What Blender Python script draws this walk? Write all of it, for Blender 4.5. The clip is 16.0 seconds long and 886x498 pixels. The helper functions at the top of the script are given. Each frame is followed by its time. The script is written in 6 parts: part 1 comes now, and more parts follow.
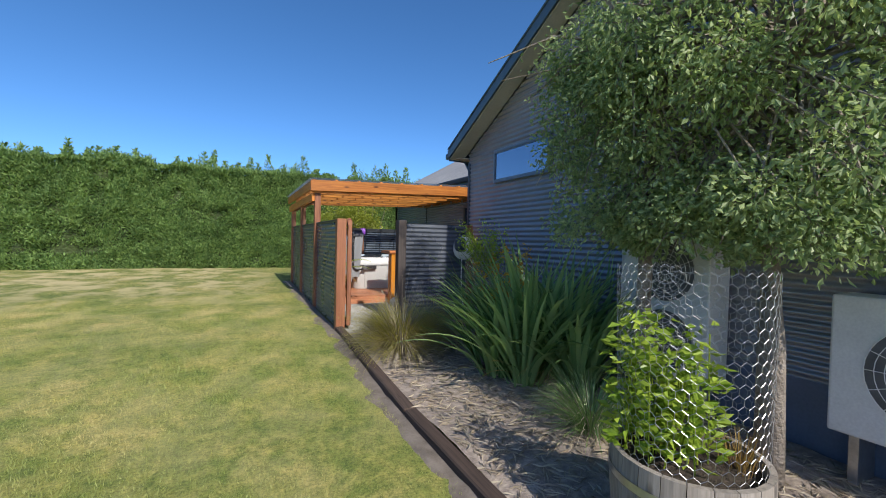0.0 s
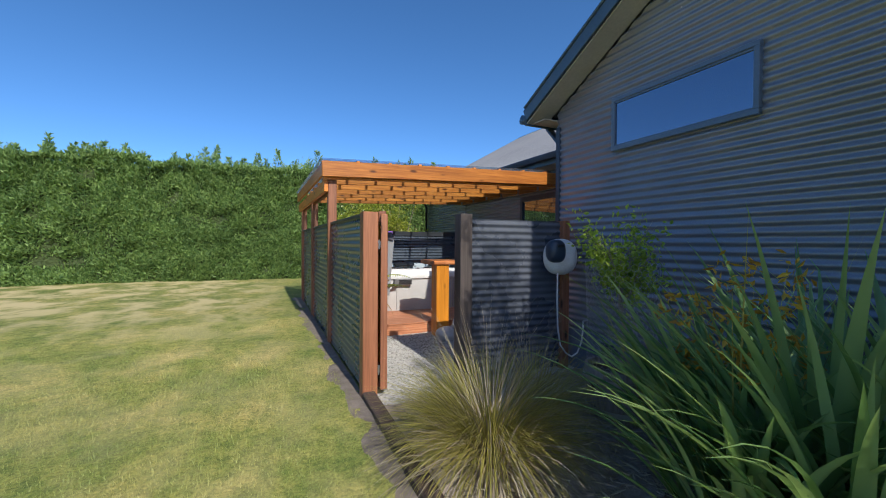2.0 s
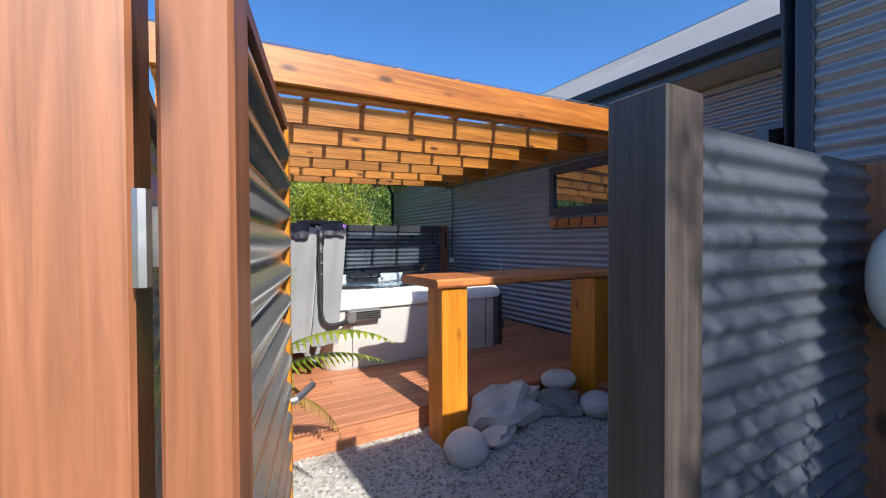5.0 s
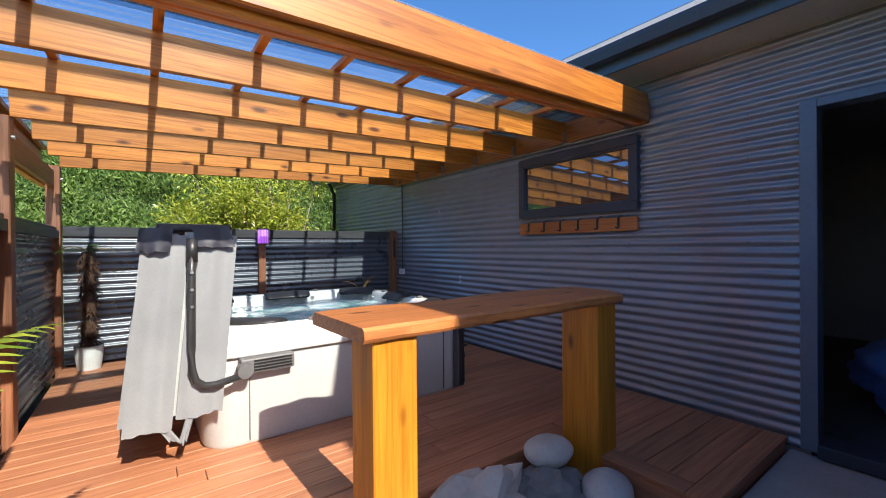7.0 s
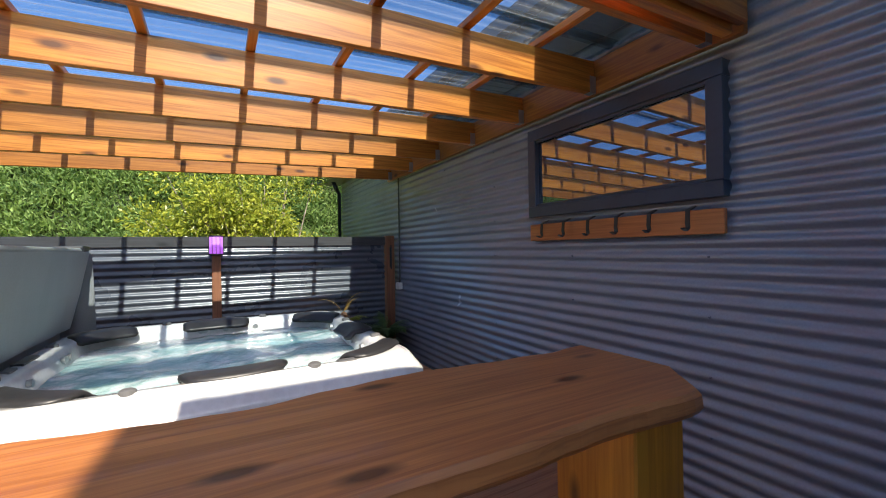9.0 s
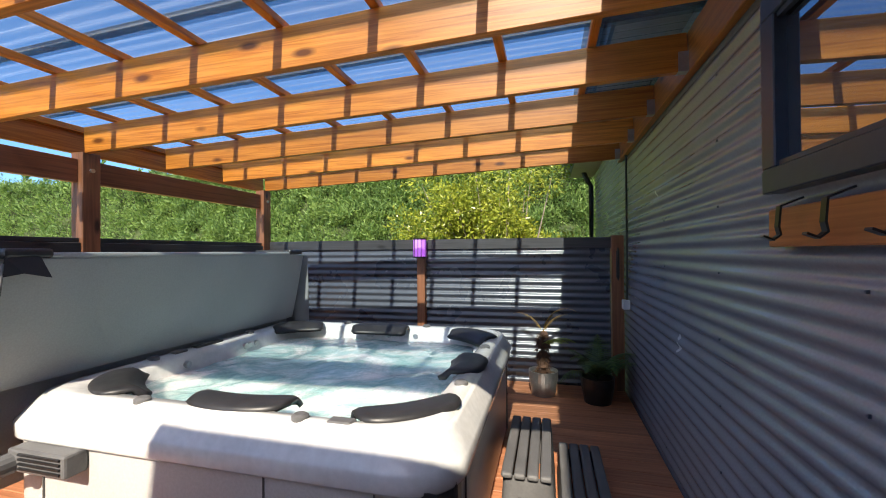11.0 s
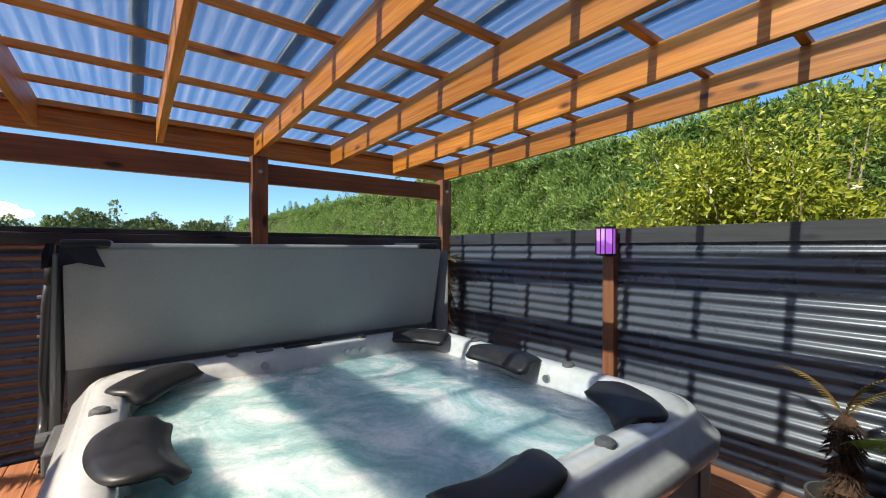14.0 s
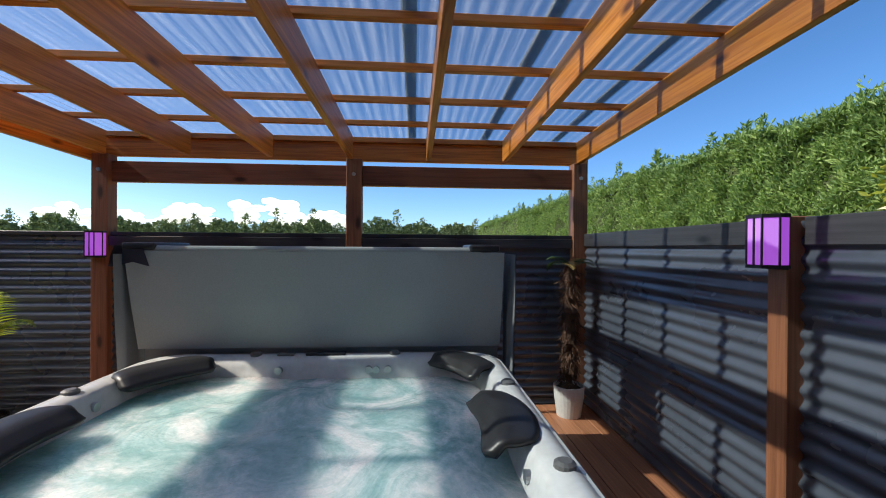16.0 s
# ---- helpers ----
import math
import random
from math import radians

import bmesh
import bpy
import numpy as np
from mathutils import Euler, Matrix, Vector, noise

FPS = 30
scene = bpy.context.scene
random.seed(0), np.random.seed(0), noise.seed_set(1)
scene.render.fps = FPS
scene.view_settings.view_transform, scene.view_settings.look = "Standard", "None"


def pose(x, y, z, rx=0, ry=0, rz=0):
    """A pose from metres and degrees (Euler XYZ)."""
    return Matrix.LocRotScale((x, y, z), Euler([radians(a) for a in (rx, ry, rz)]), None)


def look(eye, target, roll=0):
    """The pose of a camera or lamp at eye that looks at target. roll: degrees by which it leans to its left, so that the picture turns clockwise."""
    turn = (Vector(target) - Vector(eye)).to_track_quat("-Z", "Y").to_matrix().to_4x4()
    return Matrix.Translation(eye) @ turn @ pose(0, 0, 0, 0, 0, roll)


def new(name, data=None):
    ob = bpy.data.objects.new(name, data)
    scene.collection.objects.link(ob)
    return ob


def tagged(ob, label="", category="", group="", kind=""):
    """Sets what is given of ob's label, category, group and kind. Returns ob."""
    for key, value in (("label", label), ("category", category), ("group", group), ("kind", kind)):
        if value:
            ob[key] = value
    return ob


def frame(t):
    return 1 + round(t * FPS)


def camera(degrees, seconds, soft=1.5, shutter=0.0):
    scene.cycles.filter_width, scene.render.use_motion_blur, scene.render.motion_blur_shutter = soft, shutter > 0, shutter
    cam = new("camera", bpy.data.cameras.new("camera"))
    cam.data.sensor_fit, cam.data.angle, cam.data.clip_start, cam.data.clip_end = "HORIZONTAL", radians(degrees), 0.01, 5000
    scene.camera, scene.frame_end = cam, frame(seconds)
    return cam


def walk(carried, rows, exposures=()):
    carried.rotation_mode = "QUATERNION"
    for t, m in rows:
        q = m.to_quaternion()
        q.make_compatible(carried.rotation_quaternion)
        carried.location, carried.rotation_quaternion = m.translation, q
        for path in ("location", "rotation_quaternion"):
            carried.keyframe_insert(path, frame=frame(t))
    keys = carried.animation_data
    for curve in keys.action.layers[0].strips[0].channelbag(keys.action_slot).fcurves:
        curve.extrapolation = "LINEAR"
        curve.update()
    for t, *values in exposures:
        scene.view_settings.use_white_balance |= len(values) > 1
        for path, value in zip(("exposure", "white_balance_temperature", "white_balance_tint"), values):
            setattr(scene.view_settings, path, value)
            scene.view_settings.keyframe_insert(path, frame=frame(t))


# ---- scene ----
cam = camera(95.0, 16.0, soft=1.0)
PATH = [
    (0, (-0.322, -1.233, 1.63), (0.57, 0.557, 1.585), 1.3),
    (0.5, (-0.197, -0.548, 1.551), (0.639, 1.268, 1.526), 0.8),
    (1, (-0.083, 0.132, 1.561), (0.742, 1.954, 1.537), 0.8),
    (1.5, (0.04, 0.768, 1.59), (0.86, 2.592, 1.567), 0.7),
    (2, (0.159, 1.434, 1.634), (0.975, 3.26, 1.606), 0.4),
    (2.5, (0.307, 2.114, 1.575), (1.131, 3.936, 1.57), 0.2),
    (3, (0.466, 2.743, 1.529), (1.28, 4.57, 1.536), 0.3),
    (3.2, (0.53, 2.98, 1.516), (1.346, 4.806, 1.527), 0.3),
    (5.3, (1.33, 4.945, 1.62), (2.381, 6.646, 1.592), -0.4),
    (5.5, (1.388, 5.055, 1.612), (2.478, 6.732, 1.596), -0.5),
    (6, (1.573, 5.297, 1.624), (2.747, 6.915, 1.614), -0.4),
    (6.5, (1.711, 5.444, 1.658), (2.903, 7.05, 1.655), -0.6),
    (7, (1.886, 5.702, 1.676), (3.075, 7.31, 1.667), -0.5),
    (7.5, (2.092, 5.92, 1.737), (3.271, 7.535, 1.721), -0.7),
    (8, (2.45, 6.124, 1.754), (3.614, 7.75, 1.737), -0.9),
    (8.2, (2.591, 6.201, 1.753), (3.749, 7.831, 1.747), -1.0),
    (10.3, (4.35, 7.017, 1.766), (4.53, 9.009, 1.771), -0.8),
    (10.5, (4.469, 7.098, 1.774), (4.489, 9.098, 1.785), -0.8),
    (11, (4.659, 7.324, 1.801), (4.157, 9.26, 1.815), -0.4),
    (11.5, (4.766, 7.555, 1.8), (3.847, 9.332, 1.817), -0.2),
    (12, (4.902, 7.745, 1.796), (3.731, 9.366, 1.812), -0.1),
    (12.5, (4.993, 7.921, 1.804), (3.7, 9.446, 1.813), -0.0),
    (13, (4.997, 8.177, 1.79), (3.585, 9.593, 1.802), 0.1),
    (13.5, (4.986, 8.472, 1.772), (3.483, 9.791, 1.782), 0.0),
    (14, (4.969, 8.846, 1.787), (3.38, 10.061, 1.785), 0.1),
    (14.5, (4.937, 9.275, 1.781), (3.25, 10.349, 1.778), 0.1),
    (15, (4.957, 9.709, 1.802), (3.147, 10.56, 1.802), 0.3),
    (15.5, (4.962, 10.013, 1.828), (3.027, 10.516, 1.837), 0.6),
    (16, (4.829, 10.284, 1.811), (2.834, 10.421, 1.804), 0.4),
]
walk(cam, [(t, look(eye, target, roll)) for t, eye, target, roll in PATH],
     exposures=[(0, 1.0, 6500, 10), (3.2, 1.06, 6500, 10), (5.5, 1.68, 6600, 10), (10.3, 1.92, 7300, 10), (12.5, 1.66, 7300, 10), (14.5, 1.46, 7200, 10), (16, 1.3, 7000, 10)])

# ---- light ----
SUN_DIR = Vector((-0.045, 1.0, -0.80)).normalized()      # the way the sunlight travels
sun = new("sun", bpy.data.lights.new("sun", "SUN"))
sun.data.energy, sun.data.angle, sun.data.color = 2.5, radians(0.53), (1.0, 0.94, 0.84)
sun.rotation_euler = SUN_DIR.to_track_quat("-Z", "Y").to_euler()
world = bpy.data.worlds.new("sky")
scene.world = world
world.use_nodes = True
wn = world.node_tree
sky = wn.nodes.new("ShaderNodeTexSky")
sky.sky_type, sky.sun_disc = "NISHITA", False
sky.sun_elevation = math.asin(-SUN_DIR.z)
sky.sun_rotation = math.atan2(-SUN_DIR.x, -SUN_DIR.y)
sky.air_density, sky.dust_density, sky.ozone_density = 0.55, 0.8, 4.5
deep = wn.nodes.new("ShaderNodeHueSaturation")
deep.inputs["Hue"].default_value, deep.inputs["Saturation"].default_value, deep.inputs["Value"].default_value = 0.498, 1.16, 0.72
wn.links.new(sky.outputs["Color"], deep.inputs["Color"])
wn.links.new(deep.outputs["Color"], wn.nodes["Background"].inputs["Color"])
wn.nodes["Background"].inputs["Strength"].default_value = 0.15


# ---- materials ----
def shader(name):
    m = bpy.data.materials.new(name)
    m.use_nodes = True
    return m, m.node_tree, m.node_tree.nodes["Principled BSDF"]


def ramp(nt, source, stops):
    r = nt.nodes.new("ShaderNodeValToRGB")
    while len(r.color_ramp.elements) < len(stops):
        r.color_ramp.elements.new(0.5)
    for e, (p, c) in zip(r.color_ramp.elements, stops):
        e.position, e.color = p, (*c, 1)
    nt.links.new(source, r.inputs["Fac"])
    return r.outputs["Color"]


def coords(nt, scale=(1, 1, 1), kind="Object"):
    tc = nt.nodes.new("ShaderNodeTexCoord")
    mp = nt.nodes.new("ShaderNodeMapping")
    mp.inputs["Scale"].default_value = scale
    nt.links.new(tc.outputs[kind], mp.inputs["Vector"])
    return mp.outputs["Vector"]


def noise_tex(nt, vec, scale, detail=4.0, rough=0.55, distortion=0.0):
    n = nt.nodes.new("ShaderNodeTexNoise")
    n.inputs["Scale"].default_value, n.inputs["Detail"].default_value = scale, detail
    n.inputs["Roughness"].default_value, n.inputs["Distortion"].default_value = rough, distortion
    nt.links.new(vec, n.inputs["Vector"])
    return n.outputs["Fac"]


def mix(nt, a, b, fac, mode="MIX"):
    m = nt.nodes.new("ShaderNodeMix")
    m.data_type, m.blend_type = "RGBA", mode
    for sock, val in ((m.inputs[6], a), (m.inputs[7], b), (m.inputs[0], fac)):
        if isinstance(val, bpy.types.NodeSocket):
            nt.links.new(val, sock)
        elif isinstance(val, (int, float)):
            sock.default_value = val
        else:
            sock.default_value = (*val, 1)
    return m.outputs[2]


def bump(nt, b, height, strength, distance=0.01):
    n = nt.nodes.new("ShaderNodeBump")
    n.inputs["Strength"].default_value, n.inputs["Distance"].default_value = strength, distance
    nt.links.new(height, n.inputs["Height"])
    nt.links.new(n.outputs["Normal"], b.inputs["Normal"])


def rnd(nt):
    return nt.nodes.new("ShaderNodeObjectInfo").outputs["Random"]


def mottled(name, dark, light, scale=6.0, rough=0.5, metal=0.0, fine=60.0, relief=0.15, dist=0.004, coat=0.0):
    """A plain surface with variation at two scales."""
    m, nt, b = shader(name)
    v = coords(nt)
    big, small = noise_tex(nt, v, scale), noise_tex(nt, v, fine, 3.0)
    col = ramp(nt, big, [(0.3, dark), (0.7, light)])
    col = mix(nt, col, ramp(nt, small, [(0.3, (0.75, 0.75, 0.75)), (0.7, (1, 1, 1))]), 0.5, "MULTIPLY")
    nt.links.new(col, b.inputs["Base Color"])
    nt.links.new(ramp(nt, big, [(0.2, (rough * 0.8,) * 3), (0.8, (min(1, rough * 1.2),) * 3)]), b.inputs["Roughness"])
    b.inputs["Metallic"].default_value = metal
    b.inputs["Coat Weight"].default_value = coat
    bump(nt, b, small, relief, dist)
    return m


def timber(name, dark, light, axis="x", rough=0.5, knots=True, vary=0.35, coat=0.0, gloss_grain=0.25):
    """Sawn timber: long grain along an axis of the world, knots, and a tone of its own for each piece."""
    m, nt, b = shader(name)
    along = {"x": (1.2, 34, 34), "y": (34, 1.2, 34), "z": (34, 34, 1.2)}[axis]
    wide = {"x": (0.7, 6, 6), "y": (6, 0.7, 6), "z": (6, 6, 0.7)}[axis]
    tc = nt.nodes.new("ShaderNodeNewGeometry")
    off = nt.nodes.new("ShaderNodeVectorMath")
    off.operation = "ADD"
    sc = nt.nodes.new("ShaderNodeVectorMath")
    sc.operation = "SCALE"
    sc.inputs[0].default_value = (13.7, 7.9, 23.1)
    nt.links.new(rnd(nt), sc.inputs["Scale"])
    nt.links.new(tc.outputs["Position"], off.inputs[0])
    nt.links.new(sc.outputs[0], off.inputs[1])

    def scaled(s):
        mp = nt.nodes.new("ShaderNodeMapping")
        mp.inputs["Scale"].default_value = s
        nt.links.new(off.outputs[0], mp.inputs["Vector"])
        return mp.outputs["Vector"]
    grain = noise_tex(nt, scaled(along), 1.6, 5.0, 0.6, 0.6)
    broad = noise_tex(nt, scaled(wide), 1.0, 3.0, 0.5, 0.4)
    col = ramp(nt, grain, [(0.28, dark), (0.62, light)])
    col = mix(nt, col, ramp(nt, broad, [(0.3, (0.72, 0.66, 0.6)), (0.65, (1.08, 1.05, 1.0))]), 0.8, "MULTIPLY")
    if knots:
        vor = nt.nodes.new("ShaderNodeTexVoronoi")
        vor.inputs["Scale"].default_value = 1.0
        kn = {"x": (2.2, 6, 6), "y": (6, 2.2, 6), "z": (6, 6, 2.2)}[axis]
        nt.links.new(scaled(kn), vor.inputs["Vector"])
        col = mix(nt, tuple(c * 0.32 for c in dark), col, ramp(nt, vor.outputs["Distance"], [(0.07, (0, 0, 0)), (0.17, (1, 1, 1))]))
    tone = nt.nodes.new("ShaderNodeHueSaturation")
    vr = nt.nodes.new("ShaderNodeMapRange")
    vr.inputs["To Min"].default_value, vr.inputs["To Max"].default_value = 1 - vary, 1 + vary * 0.6
    nt.links.new(rnd(nt), vr.inputs["Value"])
    nt.links.new(vr.outputs[0], tone.inputs["Value"])
    nt.links.new(col, tone.inputs["Color"])
    nt.links.new(tone.outputs["Color"], b.inputs["Base Color"])
    b.inputs["Roughness"].default_value = rough
    b.inputs["Coat Weight"].default_value = coat
    bump(nt, b, grain, gloss_grain, 0.002)
    return m


def leafy(name, dark, light, rough=0.45, trans=0.3, spread=0.5):
    """Leaves: each one with a tone of its own, some light coming through."""
    m, nt, b = shader(name)
    geo = nt.nodes.new("ShaderNodeNewGeometry")
    col = ramp(nt, geo.outputs["Random Per Island"], [(0.0, dark), (spread, tuple((a + c) / 2 for a, c in zip(dark, light))), (1.0, light)])
    v = coords(nt)
    col = mix(nt, col, ramp(nt, noise_tex(nt, v, 1.3, 3.0), [(0.3, (0.6, 0.65, 0.6)), (0.7, (1.1, 1.05, 1.0))]), 0.7, "MULTIPLY")
    nt.links.new(col, b.inputs["Base Color"])
    b.inputs["Roughness"].default_value = rough
    tr = nt.nodes.new("ShaderNodeBsdfTranslucent")
    mx = nt.nodes.new("ShaderNodeMixShader")
    mx.inputs["Fac"].default_value = trans
    nt.links.new(mix(nt, col, (0.9, 1.0, 0.3), 0.4, "MULTIPLY"), tr.inputs["Color"])
    nt.links.new(b.outputs[0], mx.inputs[1])
    nt.links.new(tr.outputs[0], mx.inputs[2])
    nt.links.new(mx.outputs[0], nt.nodes["Material Output"].inputs["Surface"])
    return m


def glass_mat(name, tint, rough=0.02, ior=1.45):
    m, nt, b = shader(name)
    b.inputs["Base Color"].default_value = (*tint, 1)
    b.inputs["Transmission Weight"].default_value = 1.0
    b.inputs["Roughness"].default_value, b.inputs["IOR"].default_value = rough, ior
    return m


CLAD = mottled("painted corrugated steel", (0.20, 0.208, 0.238), (0.235, 0.243, 0.275), 2.0, 0.24, 0.0, 90.0, 0.01, 0.001)
CLAD.node_tree.nodes["Principled BSDF"].inputs["IOR"].default_value = 2.2
FENCE_STEEL = mottled("charcoal fence steel", (0.068, 0.08, 0.106), (0.092, 0.106, 0.135), 2.0, 0.28, 0.0, 14.0, 0.04, 0.002)
FENCE_STEEL.node_tree.nodes["Principled BSDF"].inputs["IOR"].default_value = 1.75
# base lightened to stand for the sun's grazing glare on the roofs
ROOF_STEEL = mottled("roof steel paled as glare", (0.20, 0.205, 0.215), (0.27, 0.275, 0.285), 1.0, 0.38, 0.0, 10.0, 0.05, 0.002)
DARK_TRIM = mottled("dark powder-coated trim", (0.035, 0.045, 0.065), (0.045, 0.058, 0.085), 3.0, 0.4, 0.0, 40.0, 0.03, 0.001)
FASCIA = mottled("blue-grey painted fascia", (0.075, 0.12, 0.17), (0.095, 0.15, 0.205), 2.0, 0.4, 0.0, 40.0, 0.03, 0.001)
SOFFIT = mottled("cream soffit board", (0.52, 0.47, 0.38), (0.62, 0.57, 0.47), 2.0, 0.6, 0.0, 40.0, 0.05, 0.001)
ORANGE_X = timber("oiled pine along x", (0.37, 0.095, 0.009), (0.72, 0.27, 0.045), "x", 0.42)
ORANGE_Y = timber("oiled pine along y", (0.37, 0.095, 0.009), (0.72, 0.27, 0.045), "y", 0.42)
ORANGE_Z = timber("oiled pine upright", (0.54, 0.18, 0.012), (0.76, 0.31, 0.03), "z", 0.42, vary=0.15)
BROWN_Y = timber("brown-stained timber along y", (0.15, 0.05, 0.025), (0.28, 0.105, 0.055), "y", 0.5, vary=0.2)
BROWN_Z = timber("brown-stained timber upright", (0.18, 0.07, 0.035), (0.33, 0.135, 0.07), "z", 0.5, vary=0.25)
CHAR_Z = timber("charcoal-stained timber upright", (0.05, 0.042, 0.042), (0.09, 0.075, 0.073), "z", 0.5, vary=0.15)
CHAR_X = timber("charcoal-stained rail along x", (0.035, 0.036, 0.042), (0.06, 0.061, 0.07), "x", 0.45, vary=0.15)
CHAR_Y = timber("charcoal-stained rail along y", (0.035, 0.036, 0.042), (0.06, 0.061, 0.07), "y", 0.45, vary=0.15)
DECK_X = timber("oiled hardwood decking", (0.36, 0.13, 0.065), (0.58, 0.26, 0.14), "x", 0.5, knots=False, vary=0.16)
DECK_Y = timber("oiled hardwood border", (0.36, 0.13, 0.065), (0.58, 0.26, 0.14), "y", 0.5, knots=False, vary=0.2)
SLAB = timber("live-edge slab", (0.32, 0.10, 0.035), (0.58, 0.22, 0.07), "x", 0.42, vary=0.05, coat=0.15)
SLEEPER = timber("old dark garden sleeper", (0.035, 0.024, 0.02), (0.09, 0.062, 0.05), "y", 0.85, vary=0.2)
POLY, nt_, b_ = shader("clear polycarbonate roofing")
b_.inputs["Base Color"].default_value = (0.72, 0.82, 0.88, 1)
b_.inputs["Roughness"].default_value = 0.12
streaks = ramp(nt_, noise_tex(nt_, coords(nt_, (1.5, 40, 1)), 1.0, 4.0, 0.6), [(0.3, (0.02,) * 3), (0.7, (0.15,) * 3)])
tr_ = nt_.nodes.new("ShaderNodeBsdfTransparent")
tr_.inputs["Color"].default_value = (0.60, 0.70, 0.76, 1)
tl_ = nt_.nodes.new("ShaderNodeBsdfTranslucent")
tl_.inputs["Color"].default_value = (0.80, 0.87, 0.90, 1)
mx_ = nt_.nodes.new("ShaderNodeMixShader")
nt_.links.new(streaks, mx_.inputs["Fac"])
nt_.links.new(tr_.outputs[0], mx_.inputs[1])
nt_.links.new(tl_.outputs[0], mx_.inputs[2])
gl_ = nt_.nodes.new("ShaderNodeMixShader")
gl_.inputs["Fac"].default_value = 0.06
nt_.links.new(mx_.outputs[0], gl_.inputs[1])
nt_.links.new(b_.outputs[0], gl_.inputs[2])
nt_.links.new(gl_.outputs[0], nt_.nodes["Material Output"].inputs["Surface"])
POLY_LAP, nt_, b_ = shader("doubled polycarbonate lap")
b_.inputs["Base Color"].default_value = (0.25, 0.33, 0.38, 1)
b_.inputs["Roughness"].default_value = 0.3
tr_ = nt_.nodes.new("ShaderNodeBsdfTransparent")
tr_.inputs["Color"].default_value = (0.45, 0.55, 0.6, 1)
mx_ = nt_.nodes.new("ShaderNodeMixShader")
mx_.inputs["Fac"].default_value = 0.3
nt_.links.new(tr_.outputs[0], mx_.inputs[1])
nt_.links.new(b_.outputs[0], mx_.inputs[2])
nt_.links.new(mx_.outputs[0], nt_.nodes["Material Output"].inputs["Surface"])
ACRYLIC = mottled("white marbled acrylic", (0.68, 0.69, 0.69), (0.77, 0.77, 0.765), 5.0, 0.16, 0.0, 25.0, 0.02, 0.001, coat=0.4)
CABINET = mottled("pale grey tub cabinet panel", (0.5, 0.505, 0.5), (0.57, 0.57, 0.56), 2.5, 0.45, 0.0, 80.0, 0.06, 0.001)
RUBBER = mottled("black moulded headrest foam", (0.018, 0.018, 0.02), (0.032, 0.032, 0.035), 12.0, 0.42, 0.0, 120.0, 0.1, 0.001)
PLASTIC = mottled("dark grey moulded plastic", (0.10, 0.10, 0.103), (0.15, 0.15, 0.154), 6.0, 0.5, 0.0, 90.0, 0.12, 0.001)
VINYL = mottled("grey marine vinyl", (0.21, 0.22, 0.235), (0.27, 0.285, 0.3), 2.2, 0.5, 0.0, 140.0, 0.12, 0.001)
VINYL_IN = mottled("pale grey cover lining", (0.38, 0.41, 0.41), (0.44, 0.47, 0.465), 1.5, 0.45, 0.0, 120.0, 0.05, 0.001)
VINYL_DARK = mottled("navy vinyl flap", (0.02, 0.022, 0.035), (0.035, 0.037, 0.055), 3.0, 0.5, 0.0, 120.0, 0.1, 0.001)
TUBE = mottled("dark grey painted tube", (0.035, 0.035, 0.037), (0.05, 0.05, 0.052), 8.0, 0.35, 0.2, 60.0, 0.03, 0.001)
STEEL = mottled("galvanised steel", (0.42, 0.43, 0.44), (0.58, 0.59, 0.6), 14.0, 0.35, 0.9, 70.0, 0.05, 0.001)
BLACK = mottled("black satin metal", (0.012, 0.012, 0.013), (0.022, 0.022, 0.024), 8.0, 0.35, 0.0, 60.0, 0.04, 0.001)
WHITE = mottled("white moulded plastic", (0.68, 0.68, 0.66), (0.78, 0.78, 0.76), 4.0, 0.4, 0.0, 60.0, 0.03, 0.001)
NAVY = mottled("slate blue plastic", (0.02, 0.035, 0.06), (0.03, 0.05, 0.085), 4.0, 0.35, 0.0, 60.0, 0.03, 0.001)
CONCRETE = mottled("cast concrete", (0.40, 0.395, 0.38), (0.54, 0.53, 0.51), 3.0, 0.85, 0.0, 45.0, 0.3, 0.004)
PLINTH = mottled("blue-grey painted plinth", (0.12, 0.145, 0.20), (0.155, 0.185, 0.25), 2.5, 0.6, 0.0, 45.0, 0.12, 0.003)
STONE = mottled("pale river stone", (0.5, 0.49, 0.47), (0.66, 0.64, 0.6), 4.5, 0.8, 0.0, 35.0, 0.35, 0.006)
STONE_DARK = mottled("dark river stone", (0.18, 0.18, 0.185), (0.3, 0.3, 0.3), 4.5, 0.75, 0.0, 35.0, 0.3, 0.006)
GRAVEL = mottled("loose grey gravel", (0.38, 0.375, 0.365), (0.6, 0.59, 0.57), 30.0, 0.9, 0.0, 60.0, 0.5, 0.01)
MULCH = mottled("bark mulch and dry litter", (0.2, 0.16, 0.14), (0.46, 0.39, 0.33), 14.0, 0.95, 0.0, 55.0, 0.8, 0.02)
LITTER = leafy("dry strap litter", (0.24, 0.19, 0.14), (0.58, 0.5, 0.39), 0.7, 0.1)
BARREL = timber("silvered barrel staves", (0.2, 0.18, 0.16), (0.36, 0.33, 0.3), "z", 0.8, vary=0.2)
BARK = mottled("grey-brown bark", (0.2, 0.165, 0.13), (0.36, 0.31, 0.26), 9.0, 0.9, 0.0, 40.0, 0.8, 0.02)
FERN_TRUNK = mottled("fibrous tree-fern trunk", (0.06, 0.03, 0.018), (0.17, 0.085, 0.05), 22.0, 0.95, 0.0, 70.0, 0.9, 0.02)
SOIL = mottled("dark potting soil", (0.035, 0.025, 0.018), (0.08, 0.06, 0.045), 20.0, 0.95, 0.0, 70.0, 0.8, 0.02)
